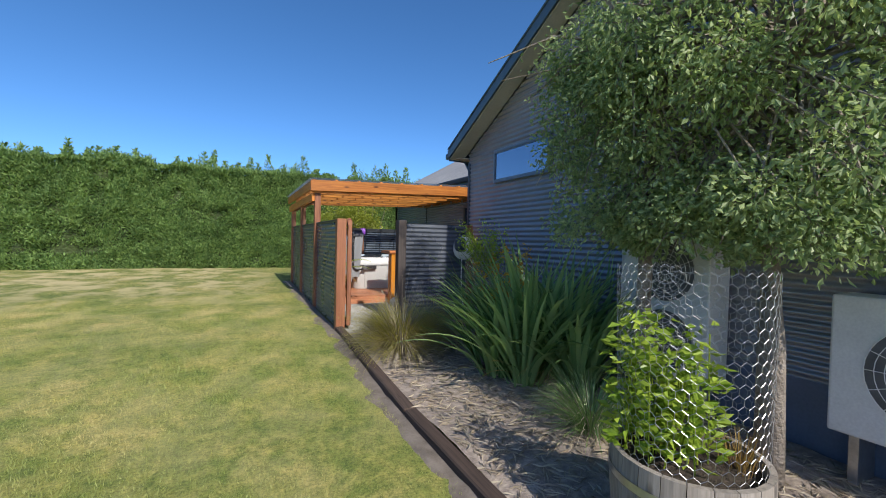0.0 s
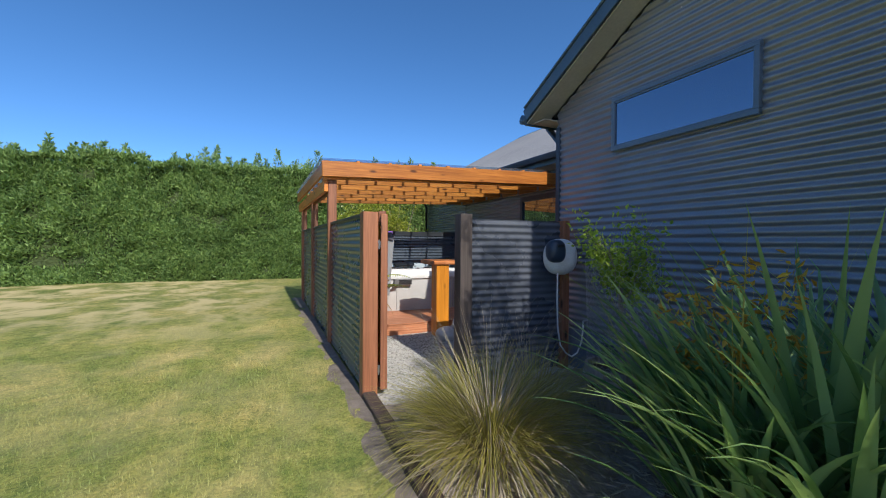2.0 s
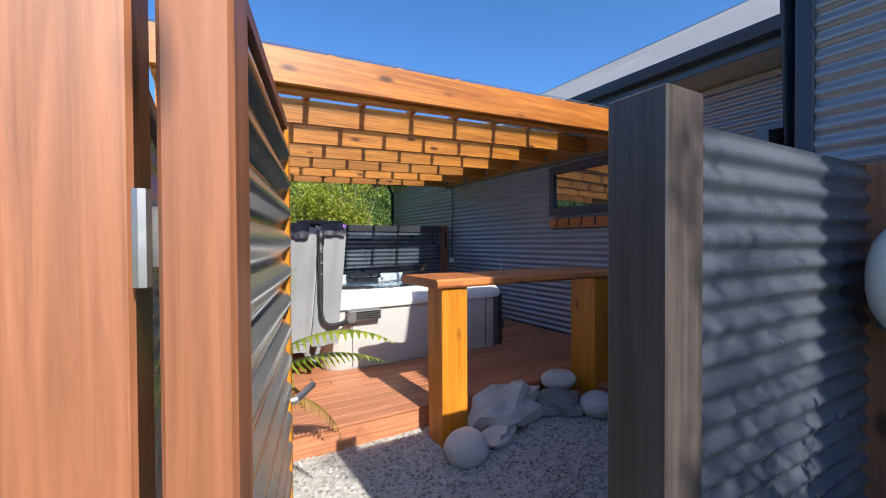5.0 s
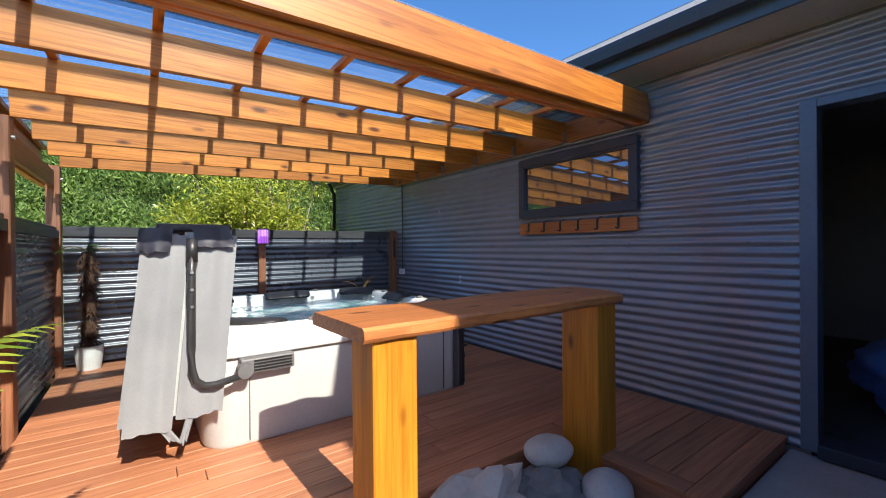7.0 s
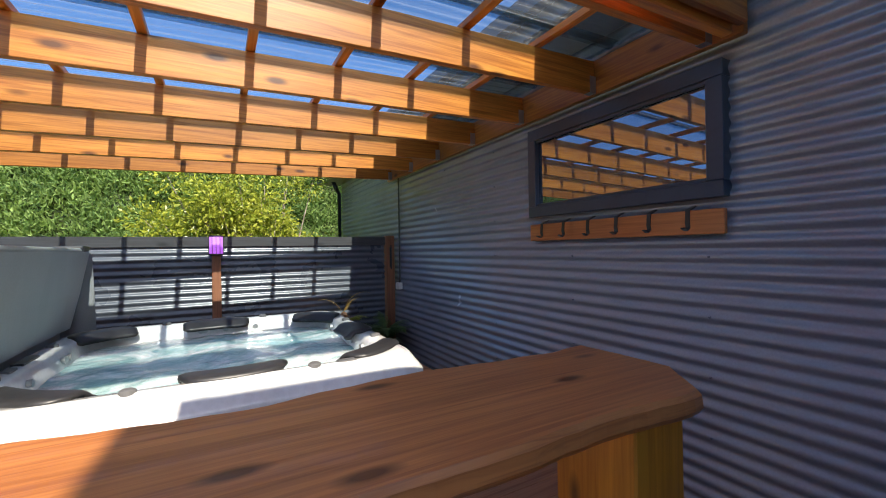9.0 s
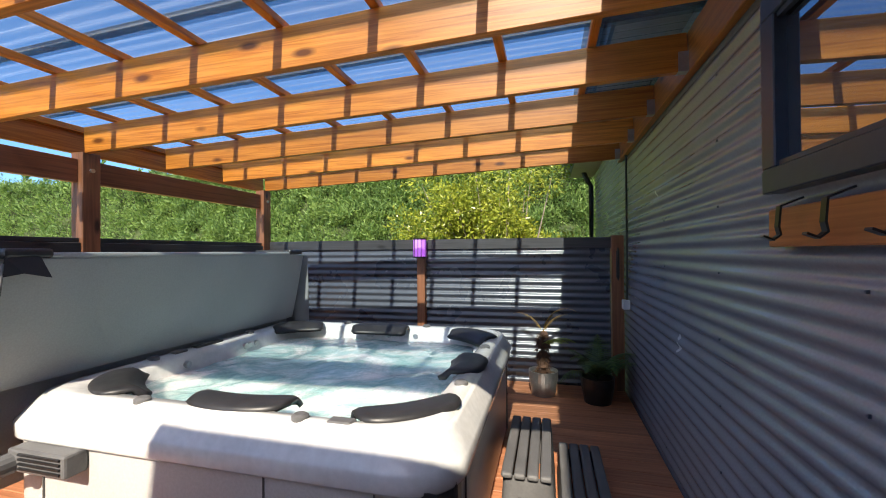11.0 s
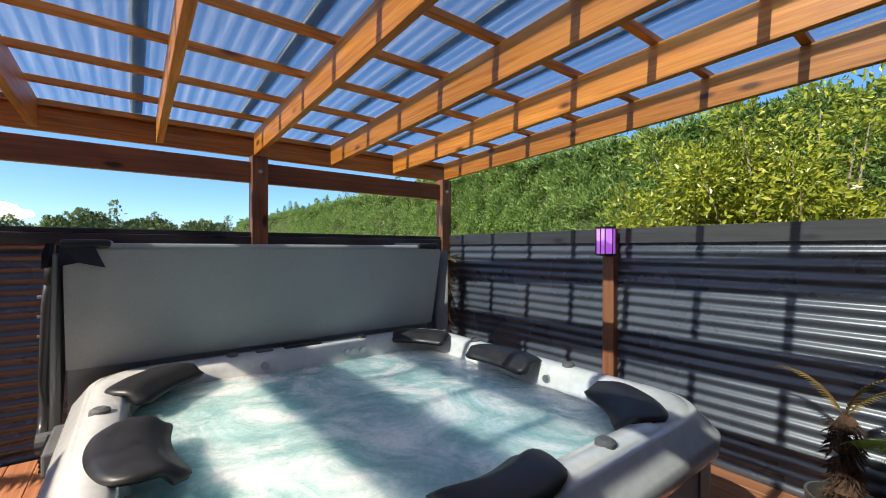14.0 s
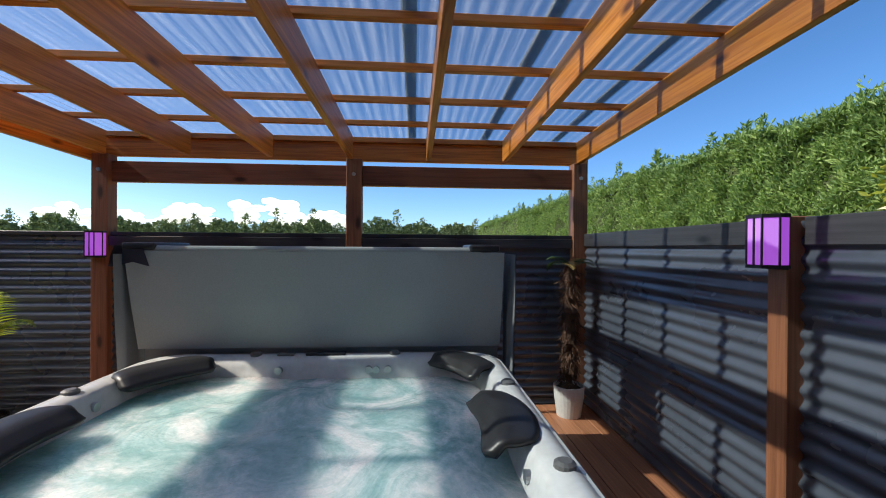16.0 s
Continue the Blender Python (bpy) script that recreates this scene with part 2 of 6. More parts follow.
ROOM = mottled("dim plaster wall", (0.5, 0.48, 0.46), (0.57, 0.55, 0.53), 1.5, 0.8, 0.0, 50.0, 0.05, 0.001)
CARPET = mottled("dark carpet", (0.07, 0.067, 0.075), (0.11, 0.105, 0.115), 8.0, 0.95, 0.0, 160.0, 0.4, 0.003)
BLUE_CLOTH = mottled("blue bedding cloth", (0.12, 0.22, 0.55), (0.2, 0.32, 0.7), 5.0, 0.85, 0.0, 140.0, 0.2, 0.002)
# hedge interior: the shade behind the sprays is put into this dark green
HEDGE_SHADE = mottled("shaded hedge heart", (0.03, 0.05, 0.014), (0.07, 0.10, 0.03), 2.0, 0.95, 0.0, 9.0, 1.0, 0.1)
HEDGE = leafy("conifer hedge sprays", (0.10, 0.20, 0.06), (0.36, 0.52, 0.175), 0.6, 0.4)
SHRUB = leafy("glossy yellow-green leaves", (0.14, 0.21, 0.02), (0.50, 0.53, 0.08), 0.3, 0.35)
TREE_LEAF = leafy("small grey-green leaves", (0.21, 0.31, 0.13), (0.56, 0.66, 0.34), 0.42, 0.5)
FLAX = leafy("broad strap leaves", (0.15, 0.29, 0.11), (0.43, 0.60, 0.25), 0.26, 0.35)
TUSSOCK = leafy("fine tussock blades", (0.20, 0.22, 0.05), (0.64, 0.54, 0.15), 0.5, 0.35)
LIME = leafy("bright herb leaves", (0.2, 0.34, 0.03), (0.5, 0.62, 0.09), 0.4, 0.45)
FERN = leafy("fresh fern fronds", (0.16, 0.27, 0.02), (0.46, 0.54, 0.06), 0.4, 0.4)
FERN_DARK = leafy("deep green fern fronds", (0.03, 0.07, 0.02), (0.09, 0.15, 0.04), 0.45, 0.3)
FERN_DRY = leafy("dry golden fronds", (0.25, 0.14, 0.04), (0.5, 0.33, 0.1), 0.7, 0.3)
# leaf colour paled: the haze of distance is mixed into it
FAR_LEAF_HAZED = leafy("distant trees paled as haze", (0.15, 0.21, 0.10), (0.33, 0.41, 0.2), 0.8, 0.2)
GLASS = glass_mat("window glass", (0.9, 0.93, 0.95))
MIRROR_GLASS, ntg_, bg_ = shader("dark reflective window glass")
bg_.inputs["Base Color"].default_value = (0.20, 0.25, 0.34, 1)
bg_.inputs["Metallic"].default_value = 0.85
bg_.inputs["Roughness"].default_value, bg_.inputs["IOR"].default_value = 0.015, 2.1
bg_.inputs["Coat Weight"].default_value, bg_.inputs["Coat Roughness"].default_value = 1.0, 0.01
PURPLE, ntp_, bp_ = shader("lit purple lamp panel")
bp_.inputs["Base Color"].default_value = (0.52, 0.3, 0.66, 1)
bp_.inputs["Roughness"].default_value = 0.2
bp_.inputs["Emission Color"].default_value = (0.55, 0.1, 1.0, 1)
bp_.inputs["Emission Strength"].default_value = 0.22
DOWNLIGHT, ntd_, bd_ = shader("lit downlight")
bd_.inputs["Emission Color"].default_value = (1.0, 0.8, 0.5, 1)
bd_.inputs["Emission Strength"].default_value = 6.0

# lawn: mown turf, patchy green and straw
def dry_patch(nt, v):
    """Where the lawn has dried out: in streaks, and over most of it towards the hedge."""
    sep = nt.nodes.new("ShaderNodeSeparateXYZ")
    nt.links.new(v, sep.inputs[0])
    far = nt.nodes.new("ShaderNodeMapRange")
    far.inputs["From Min"].default_value, far.inputs["From Max"].default_value = 7.0, 13.0
    nt.links.new(sep.outputs["Y"], far.inputs["Value"])
    side = nt.nodes.new("ShaderNodeMapRange")
    side.inputs["From Min"].default_value, side.inputs["From Max"].default_value = 0.9, -0.6
    nt.links.new(sep.outputs["X"], side.inputs["Value"])
    both = nt.nodes.new("ShaderNodeMath")
    both.operation = "MULTIPLY"
    nt.links.new(far.outputs[0], both.inputs[0])
    nt.links.new(side.outputs[0], both.inputs[1])
    st = nt.nodes.new("ShaderNodeMapping")
    st.inputs["Scale"].default_value = (1.5, 1.1, 1)
    nt.links.new(v, st.inputs["Vector"])
    streak = ramp(nt, noise_tex(nt, st.outputs["Vector"], 1.0, 5.0, 0.6, 0.3), [(0.44, (0.0,) * 3), (0.6, (1, 1, 1))])
    some = nt.nodes.new("ShaderNodeMapRange")
    some.inputs["To Min"].default_value, some.inputs["To Max"].default_value = 0.20, 0.95
    nt.links.new(both.outputs[0], some.inputs["Value"])
    out = nt.nodes.new("ShaderNodeMath")
    out.operation = "MULTIPLY"
    nt.links.new(some.outputs[0], out.inputs[0])
    nt.links.new(streak, out.inputs[1])
    return out.outputs[0]


TURF, nt_, b_ = shader("mown lawn")
v_ = coords(nt_)
patch = noise_tex(nt_, v_, 0.9, 5.0, 0.62, 0.15)
patch2 = noise_tex(nt_, v_, 2.3, 5.0, 0.65)
fine_ = noise_tex(nt_, v_, 42.0, 5.0, 0.7)
mid_ = noise_tex(nt_, v_, 9.0, 4.0, 0.65)
c_ = ramp(nt_, patch, [(0.34, (0.2, 0.235, 0.07)), (0.5, (0.27, 0.285, 0.09)), (0.68, (0.43, 0.37, 0.17))])
c_ = mix(nt_, c_, ramp(nt_, patch2, [(0.35, (0.62, 0.75, 0.55)), (0.62, (1.1, 1.02, 0.95))]), 0.8, "MULTIPLY")
c_ = mix(nt_, c_, ramp(nt_, fine_, [(0.36, (0.45, 0.5, 0.4)), (0.6, (1.2, 1.18, 1.1))]), 0.9, "MULTIPLY")
c_ = mix(nt_, c_, ramp(nt_, mid_, [(0.38, (0.58, 0.68, 0.48)), (0.62, (1.18, 1.1, 1.0))]), 0.9, "MULTIPLY")
c_ = mix(nt_, c_, (0.52, 0.43, 0.22), dry_patch(nt_, v_))
nt_.links.new(c_, b_.inputs["Base Color"])
b_.inputs["Roughness"].default_value = 0.95
bump(nt_, b_, fine_, 0.6, 0.02)
GRASS, nt_, b_ = shader("grass blades")
v_ = coords(nt_)
patch = noise_tex(nt_, v_, 0.9, 5.0, 0.62, 0.15)
patch2 = noise_tex(nt_, v_, 2.3, 5.0, 0.65)
g_ = nt_.nodes.new("ShaderNodeNewGeometry").outputs["Random Per Island"]
c_ = ramp(nt_, patch, [(0.34, (0.23, 0.28, 0.08)), (0.5, (0.31, 0.335, 0.105)), (0.68, (0.5, 0.43, 0.2))])
c_ = mix(nt_, c_, ramp(nt_, patch2, [(0.35, (0.62, 0.78, 0.55)), (0.62, (1.1, 1.02, 0.95))]), 0.8, "MULTIPLY")
c_ = mix(nt_, c_, ramp(nt_, g_, [(0.0, (0.6, 0.66, 0.5)), (1.0, (1.2, 1.15, 1.1))]), 0.9, "MULTIPLY")
c_ = mix(nt_, c_, (0.56, 0.46, 0.23), dry_patch(nt_, v_))
nt_.links.new(c_, b_.inputs["Base Color"])
b_.inputs["Roughness"].default_value = 0.6

# aerated spa water: milky turquoise with streaks of foam
WATER, nt_, b_ = shader("bubbling spa water")
v_ = coords(nt_)
foam = noise_tex(nt_, v_, 2.4, 7.0, 0.66, 1.3)
rip = noise_tex(nt_, v_, 7.0, 5.0, 0.62, 0.8)
froth = noise_tex(nt_, v_, 38.0, 4.0, 0.7, 0.5)
c_ = ramp(nt_, foam, [(0.36, (0.30, 0.52, 0.53)), (0.47, (0.46, 0.66, 0.665)), (0.55, (0.70, 0.81, 0.815)), (0.63, (0.9, 0.93, 0.93))])
c_ = mix(nt_, c_, ramp(nt_, froth, [(0.35, (0.86, 0.9, 0.9)), (0.65, (1.12, 1.08, 1.08))]), 0.8, "MULTIPLY")
nt_.links.new(c_, b_.inputs["Base Color"])
b_.inputs["Roughness"].default_value, b_.inputs["IOR"].default_value = 0.06, 1.33
b_.inputs["Subsurface Weight"].default_value = 1.0
b_.inputs["Subsurface Radius"].default_value = (0.7, 0.8, 0.8)
b_.inputs["Subsurface Scale"].default_value = 0.45
bump(nt_, b_, rip, 0.35, 0.03)


# ---- builders ----
def link(name, bm, material, parent=None, label="", smooth=False):
    me = bpy.data.meshes.new(name)
    bm.to_mesh(me)
    bm.free()
    if smooth:
        me.polygons.foreach_set("use_smooth", [True] * len(me.polygons))
    for m in material if isinstance(material, (list, tuple)) else [material]:
        me.materials.append(m)
    ob = new(name, me)
    ob.parent = parent
    if label:
        ob["label"] = label
    return ob


def part(name, bm, material, parent, label="", smooth=False):
    return link(name, bm, material, parent, label, smooth)


def thing(name, label, category, group="", kind=""):
    return tagged(new(name), label, category, group, kind)


def box(x0, x1, y0, y1, z0, z1, bevel=0.0, bm=None, segments=1):
    bm = bm or bmesh.new()
    r = bmesh.ops.create_cube(bm, size=1.0)
    vs = r["verts"]
    bmesh.ops.scale(bm, vec=(x1 - x0, y1 - y0, z1 - z0), verts=vs)
    bmesh.ops.translate(bm, vec=((x0 + x1) / 2, (y0 + y1) / 2, (z0 + z1) / 2), verts=vs)
    if bevel:
        es = list({e for v in vs for e in v.link_edges})
        bmesh.ops.bevel(bm, geom=es, offset=bevel, segments=segments, affect="EDGES", profile=0.5)
    return bm


def tilt_box(p, q, wide, deep, bevel=0.004, up=(0, 0, 1)):
    """A beam from p to q, wide across and deep along up."""
    p, q = Vector(p), Vector(q)
    d = q - p
    bm = box(-d.length / 2, d.length / 2, -wide / 2, wide / 2, -deep / 2, deep / 2, bevel)
    x = d.normalized()
    y = Vector(up).cross(x).normalized()
    z = x.cross(y)
    m = Matrix((x, y, z)).transposed().to_4x4()
    bm.transform(Matrix.Translation((p + q) / 2) @ m)
    return bm


def tube(points, radius, sides=10, bm=None, taper=None, cap=True):
    """A round tube along points; taper gives a radius for each point."""
    bm = bm or bmesh.new()
    pts = [Vector(p) for p in points]
    rings = []
    for i, p in enumerate(pts):
        d = (pts[min(i + 1, len(pts) - 1)] - pts[max(i - 1, 0)]).normalized()
        side = d.cross(Vector((0, 0, 1)))
        if side.length < 1e-3:
            side = Vector((1, 0, 0))
        side.normalize()
        up = side.cross(d)
        r = taper[i] if taper else radius
        rings.append([bm.verts.new(p + side * (r * math.cos(a)) + up * (r * math.sin(a))) for a in [2 * math.pi * k / sides for k in range(sides)]])
    for a, b in zip(rings, rings[1:]):
        for k in range(sides):
            bm.faces.new((a[k], a[(k + 1) % sides], b[(k + 1) % sides], b[k]))
    if cap:
        bm.faces.new(rings[0][::-1])
        bm.faces.new(rings[-1])
    return bm


def lathe(profile, centre, sides=28, bm=None, squash=1.0):
    """A turned body: profile rows of radius and height."""
    bm = bm or bmesh.new()
    cx, cy, cz = centre
    rings = []
    for r, z in profile:
        rings.append([bm.verts.new((cx + r * math.cos(a), cy + squash * r * math.sin(a), cz + z)) for a in [2 * math.pi * k / sides for k in range(sides)]])
    for a, b in zip(rings, rings[1:]):
        for k in range(sides):
            bm.faces.new((a[k], a[(k + 1) % sides], b[(k + 1) % sides], b[k]))
    bm.faces.new(rings[0][::-1])
    bm.faces.new(rings[-1])
    return bm


PITCH, RIB = 0.0762, 0.0105


def corrugated(p, q, z0, z1, face=1, upright=False, thick=0.0, bm=None, phase=0.0):
    """A corrugated sheet from p to q (plan points), ribs lying level from z0 to z1. face: +1 or -1, the side of the ribs' front."""
    bm = bm or bmesh.new()
    p, q = Vector((*p, 0)), Vector((*q, 0))
    n = Vector((-(q - p).y, (q - p).x, 0)).normalized() * face
    steps = max(2, round((z1 - z0) / PITCH * 8))
    prev = None
    for i in range(steps + 1):
        z = z0 + (z1 - z0) * i / steps
        off = n * (RIB * math.sin(2 * math.pi * (z + phase) / PITCH))
        row = [bm.verts.new(p + off + Vector((0, 0, z))), bm.verts.new(q + off + Vector((0, 0, z)))]
        if prev:
            f = bm.faces.new((prev[0], prev[1], row[1], row[0]))
            f.smooth = True
        prev = row
    return bm


def solid_sheet(ob, thick=0.0015):
    m = ob.modifiers.new("sheet", "SOLIDIFY")
    m.thickness, m.offset, m.use_rim = thick, -1.0, False
    return ob


def smooth_step(a, b, x):
    t = min(1.0, max(0.0, (x - a) / (b - a)))
    return t * t * (3 - 2 * t)


def ground_z(y):
    return 0.15 * smooth_step(2.0, 5.6, y) + 0.09 * smooth_step(5.6, 12.0, y)


def cards(name, spots, material, parent=None, size=0.06, aspect=0.5, seed=1, fold=0.25, jitter=0.5, points=True, label="", droop=0.0):
    """Many small leaves: each spot is a place and an outward way; a leaf is a folded pointed blade."""
    rng = np.random.default_rng(seed)
    P = np.array([s[0] for s in spots], dtype=float)
    N = np.array([s[1] for s in spots], dtype=float)
    k = len(P)
    N = N + rng.normal(0, jitter, (k, 3))
    N[:, 2] -= droop
    N /= np.linalg.norm(N, axis=1)[:, None] + 1e-9
    U = rng.normal(0, 1, (k, 3))
    U -= (U * N).sum(1)[:, None] * N
    U /= np.linalg.norm(U, axis=1)[:, None] + 1e-9
    W = np.cross(N, U)
    L = size * rng.uniform(0.55, 1.25, k)[:, None]
    B = L * aspect
    v = np.empty((k, 4, 3))
    v[:, 0] = P
    v[:, 1] = P + N * L * 0.5 + U * B * 0.5 + W * L * fold * 0.4
    v[:, 2] = P + N * L
    v[:, 3] = P + N * L * 0.5 - U * B * 0.5 + W * L * fold * 0.4
    idx = np.arange(k)[:, None] * 4
    f = np.concatenate([idx + np.array([[0, 1, 2]]), idx + np.array([[0, 2, 3]])], axis=1).reshape(-1, 3)
    me = bpy.data.meshes.new(name)
    me.from_pydata(v.reshape(-1, 3).tolist(), [], f.tolist())
    me.materials.append(material)
    ob = new(name, me)
    ob.parent = parent
    if label:
        ob["label"] = label
    return ob


def blob_spots(n, centre, radii, rng, shell=0.55, keep=None):
    """Spots inside an ellipsoid, thicker towards its surface."""
    out = []
    while len(out) < n:
        d = rng.normal(0, 1, 3)
        d /= np.linalg.norm(d)
        r = rng.uniform(shell, 1.0)
        p = np.array(centre) + d * r * np.array(radii)
        if keep is None or keep(p):
            out.append((p, d))
    return out


def blade_clump(name, centre, count, length, width, material, parent, seed, spread=1.0, stiff=0.5, base=0.12, segs=5, label="", lean=None, keep=None):
    """A clump of arching strap leaves that rise from a base and bend over under their weight."""
    rng = np.random.default_rng(seed)
    verts, faces = [], []
    for i in range(count):
        a = rng.uniform(0, 2 * math.pi)
        out = rng.uniform(0.1, 1.0) ** 0.7 * spread
        ln = length * rng.uniform(0.6, 1.1)
        w = width * rng.uniform(0.6, 1.2)
        d = np.array([math.cos(a), math.sin(a), 0.0])
        side = np.array([-d[1], d[0], 0.0])
        pos = np.array(centre) + d * base * rng.uniform(0, 1)
        ang = math.radians(88 - 42 * out * rng.uniform(0.5, 1.2))
        bend = math.radians(rng.uniform(40, 110) * (1 - stiff) + 20 * out) / segs
        kink = rng.uniform(-0.25, 0.25)
        start = len(verts)
        for k in range(segs + 1):
            t = k / segs
            ww = w * (0.55 + 0.9 * t * (1 - t) * 1.6) * (1 - t ** 3)
            sd = side + d * kink * t
            crease = np.array([0, 0, 0.25 * ww])
            verts += [pos - sd * ww / 2 + crease, pos, pos + sd * ww / 2 + crease]
            pos = pos + (d * math.cos(ang) + np.array([0, 0, math.sin(ang)])) * ln / segs + side * kink * ln / segs * 0.3
            if keep is not None:
                pos = keep(pos)
            ang -= bend * (0.6 + 0.8 * t)
        for k in range(segs):
            o = start + 3 * k
            faces += [(o, o + 1, o + 4, o + 3), (o + 1, o + 2, o + 5, o + 4)]
    me = bpy.data.meshes.new(name)
    me.from_pydata([tuple(v) for v in verts], [], faces)
    me.polygons.foreach_set("use_smooth", [True] * len(me.polygons))
    me.materials.append(material)
    ob = new(name, me)
    ob.parent = parent
    if label:
        ob["label"] = label
    return ob


def frond(name, base, heading, length, material, parent, seed=0, rise=60, droop=95, pinna=0.17, label="", bare=3):
    """A fern frond: an arching midrib with two rows of toothed leaflets."""
    rng = np.random.default_rng(seed)
    verts, faces = [], []
    a = math.radians(heading)
    d = np.array([math.cos(a), math.sin(a), 0.0])
    side = np.array([-d[1], d[0], 0.0])
    pos, ang, n = np.array(base, dtype=float), math.radians(rise), 26
    rib = []
    for k in range(n + 1):
        t = k / n
        fwd = d * math.cos(ang) + np.array([0, 0, math.sin(ang)])
        up = -d * math.sin(ang) + np.array([0, 0, math.cos(ang)])
        rib.append((pos.copy(), fwd, up, t))
        pos = pos + fwd * length / n
        ang -= math.radians(droop) / n * (0.5 + t)
    def strip(p, way, ln, w, up):
        o = len(verts)
        cr = np.cross(way, up)
        m = 4
        for k in range(m + 1):
            t = k / m
            ww = w * (1 - t * 0.92) * (1.25 if k % 2 else 0.8)
            q = p + way * ln * t - up * ln * 0.28 * t * t
            verts.extend([q - cr * ww / 2, q + cr * ww / 2])
        for k in range(m):
            faces.append((o + 2 * k, o + 2 * k + 1, o + 2 * k + 3, o + 2 * k + 2))
    for p, fwd, up, t in rib[bare:]:
        ln = pinna * length * 1.5 * math.sin(math.pi * (0.12 + 0.88 * t) ** 0.8) * rng.uniform(0.85, 1.1) + 0.01
        for s in (-1, 1):
            way = side * s * 0.9 + fwd * 0.42
            way /= np.linalg.norm(way)
            strip(p, way, ln, length / n * 0.95, up)
    for (p, f0, u0, t0), (q, f1, u1, t1) in zip(rib, rib[1:]):
        o, w0, w1 = len(verts), 0.006 * (1.2 - t0), 0.006 * (1.2 - t1)
        verts.extend([p - side * w0, p + side * w0, q + side * w1, q - side * w1])
        faces.append((o, o + 1, o + 2, o + 3))
    me = bpy.data.meshes.new(name)
    me.from_pydata([tuple(v) for v in verts], [], faces)
    me.materials.append(material)
    ob = new(name, me)
    ob.parent = parent
    if label:
        ob["label"] = label
    return ob


def stone(name, centre, size, material, seed, turn=0.0, rough=0.12, label="", sharp=False):
    bm = bmesh.new()
    bmesh.ops.create_icosphere(bm, subdivisions=4 if not sharp else 3, radius=1.0)
    for v in bm.verts:
        n = noise.noise(v.co * (1.3 if not sharp else 1.8) + Vector((seed * 3.1, seed, 0)))
        n2 = noise.noise(v.co * 4.0 + Vector((seed, 0, seed * 2.0)))
        v.co *= 1 + rough * n * (2.2 if sharp else 1.0) + rough * 0.3 * n2
    if sharp:
        for v in bm.verts:
            v.co.z = round(v.co.z * 2.4) / 2.4 * 0.6 + v.co.z * 0.4
    bm.transform(Matrix.Translation(centre) @ Matrix.Rotation(radians(turn), 4, "Z") @ Matrix.Diagonal((*size, 1)))
    ob = link(name, bm, material, None, smooth=not sharp)
    return tagged(ob, label, "stone", "stones by the deck")


# ---- the ground, the hedge and the distance ----
def sheet_mesh(name, x0, x1, y0, y1, nx, ny, height, material):
    bm = bmesh.new()
    grid = [[bm.verts.new((x0 + (x1 - x0) * i / nx, y0 + (y1 - y0) * j / ny, 0)) for i in range(nx + 1)] for j in range(ny + 1)]
    for row in grid:
        for v in row:
            v.co.z = height(v.co.x, v.co.y)
    for j in range(ny):
        for i in range(nx):
            f = bm.faces.new((grid[j][i], grid[j][i + 1], grid[j + 1][i + 1], grid[j + 1][i]))
            f.smooth = True
    return link(name, bm, material)


def axis(stops):
    out = []
    for a, b, n in stops:
        out += [a + (b - a) * k / n for k in range(n)]
    return out + [stops[-1][1]]


bm = bmesh.new()
xs = axis([(-3000, -60, 5), (-60, -8, 12), (-8, 6, 48), (6, 40, 6), (40, 3000, 5)])
ys = axis([(-3000, -40, 5), (-40, -4, 8), (-4, 19, 80), (19, 60, 8), (60, 3000, 5)])
grid = [[bm.verts.new((x, y, ground_z(y) + (0.018 * noise.noise(Vector((x * 0.7, y * 0.7, 0))) if abs(x) < 30 and abs(y) < 30 else 0) - (0.14 if x > 1.12 and y < 13 and x < 30 else 0))) for x in xs] for y in ys]
for j in range(len(ys) - 1):
    for i in range(len(xs) - 1):
        bm.faces.new((grid[j][i], grid[j][i + 1], grid[j + 1][i + 1], grid[j + 1][i])).smooth = True
tagged(link("ground", bm, TURF), "mown summer lawn, patchy green and straw", "lawn", kind="structure")

# grass blades over the near lawn
rng = np.random.default_rng(5)
n = 260000
gx = rng.uniform(-1, 1, n)
gy = rng.uniform(0, 1, n) ** 1.6 * 10.0 - 0.4
gx = -1.6 + gx * 2.55
gx = np.where(gx > 1.0, 0.9, gx)
gz = np.array([ground_z(y) for y in gy]) - 0.006
h = rng.uniform(0.012, 0.036, n)
ang = rng.uniform(0, 2 * math.pi, n)
lean = rng.normal(0, 0.012, (n, 2))
w = rng.uniform(0.0018, 0.0035, n)
v = np.empty((n, 3, 3))
v[:, 0] = np.stack([gx - np.cos(ang) * w, gy - np.sin(ang) * w, gz], 1)
v[:, 1] = np.stack([gx + np.cos(ang) * w, gy + np.sin(ang) * w, gz], 1)
v[:, 2] = np.stack([gx + lean[:, 0], gy + lean[:, 1], gz + h], 1)
me = bpy.data.meshes.new("grass")
me.from_pydata(v.reshape(-1, 3).tolist(), [], np.arange(n * 3).reshape(-1, 3).tolist())
me.materials.append(GRASS)
tagged(new("grass", me), "short dry-tipped grass blades of the lawn", "grass", kind="stuff")

# hedge: a tall clipped conifer wall with feathery tips
HY, HTOP = 18.0, 4.35


def hedge_front(x, z):
    return HY + 0.36 * noise.noise(Vector((x * 0.5, z * 0.6, 1))) + 0.30 * noise.noise(Vector((x * 1.7, z * 1.9, 4))) + 0.05 * z


def hedge_top(x):
    return HTOP + 0.16 * noise.noise(Vector((x * 0.35, 3, 0))) + 0.2 * noise.noise(Vector((x * 1.4, 7, 0)))


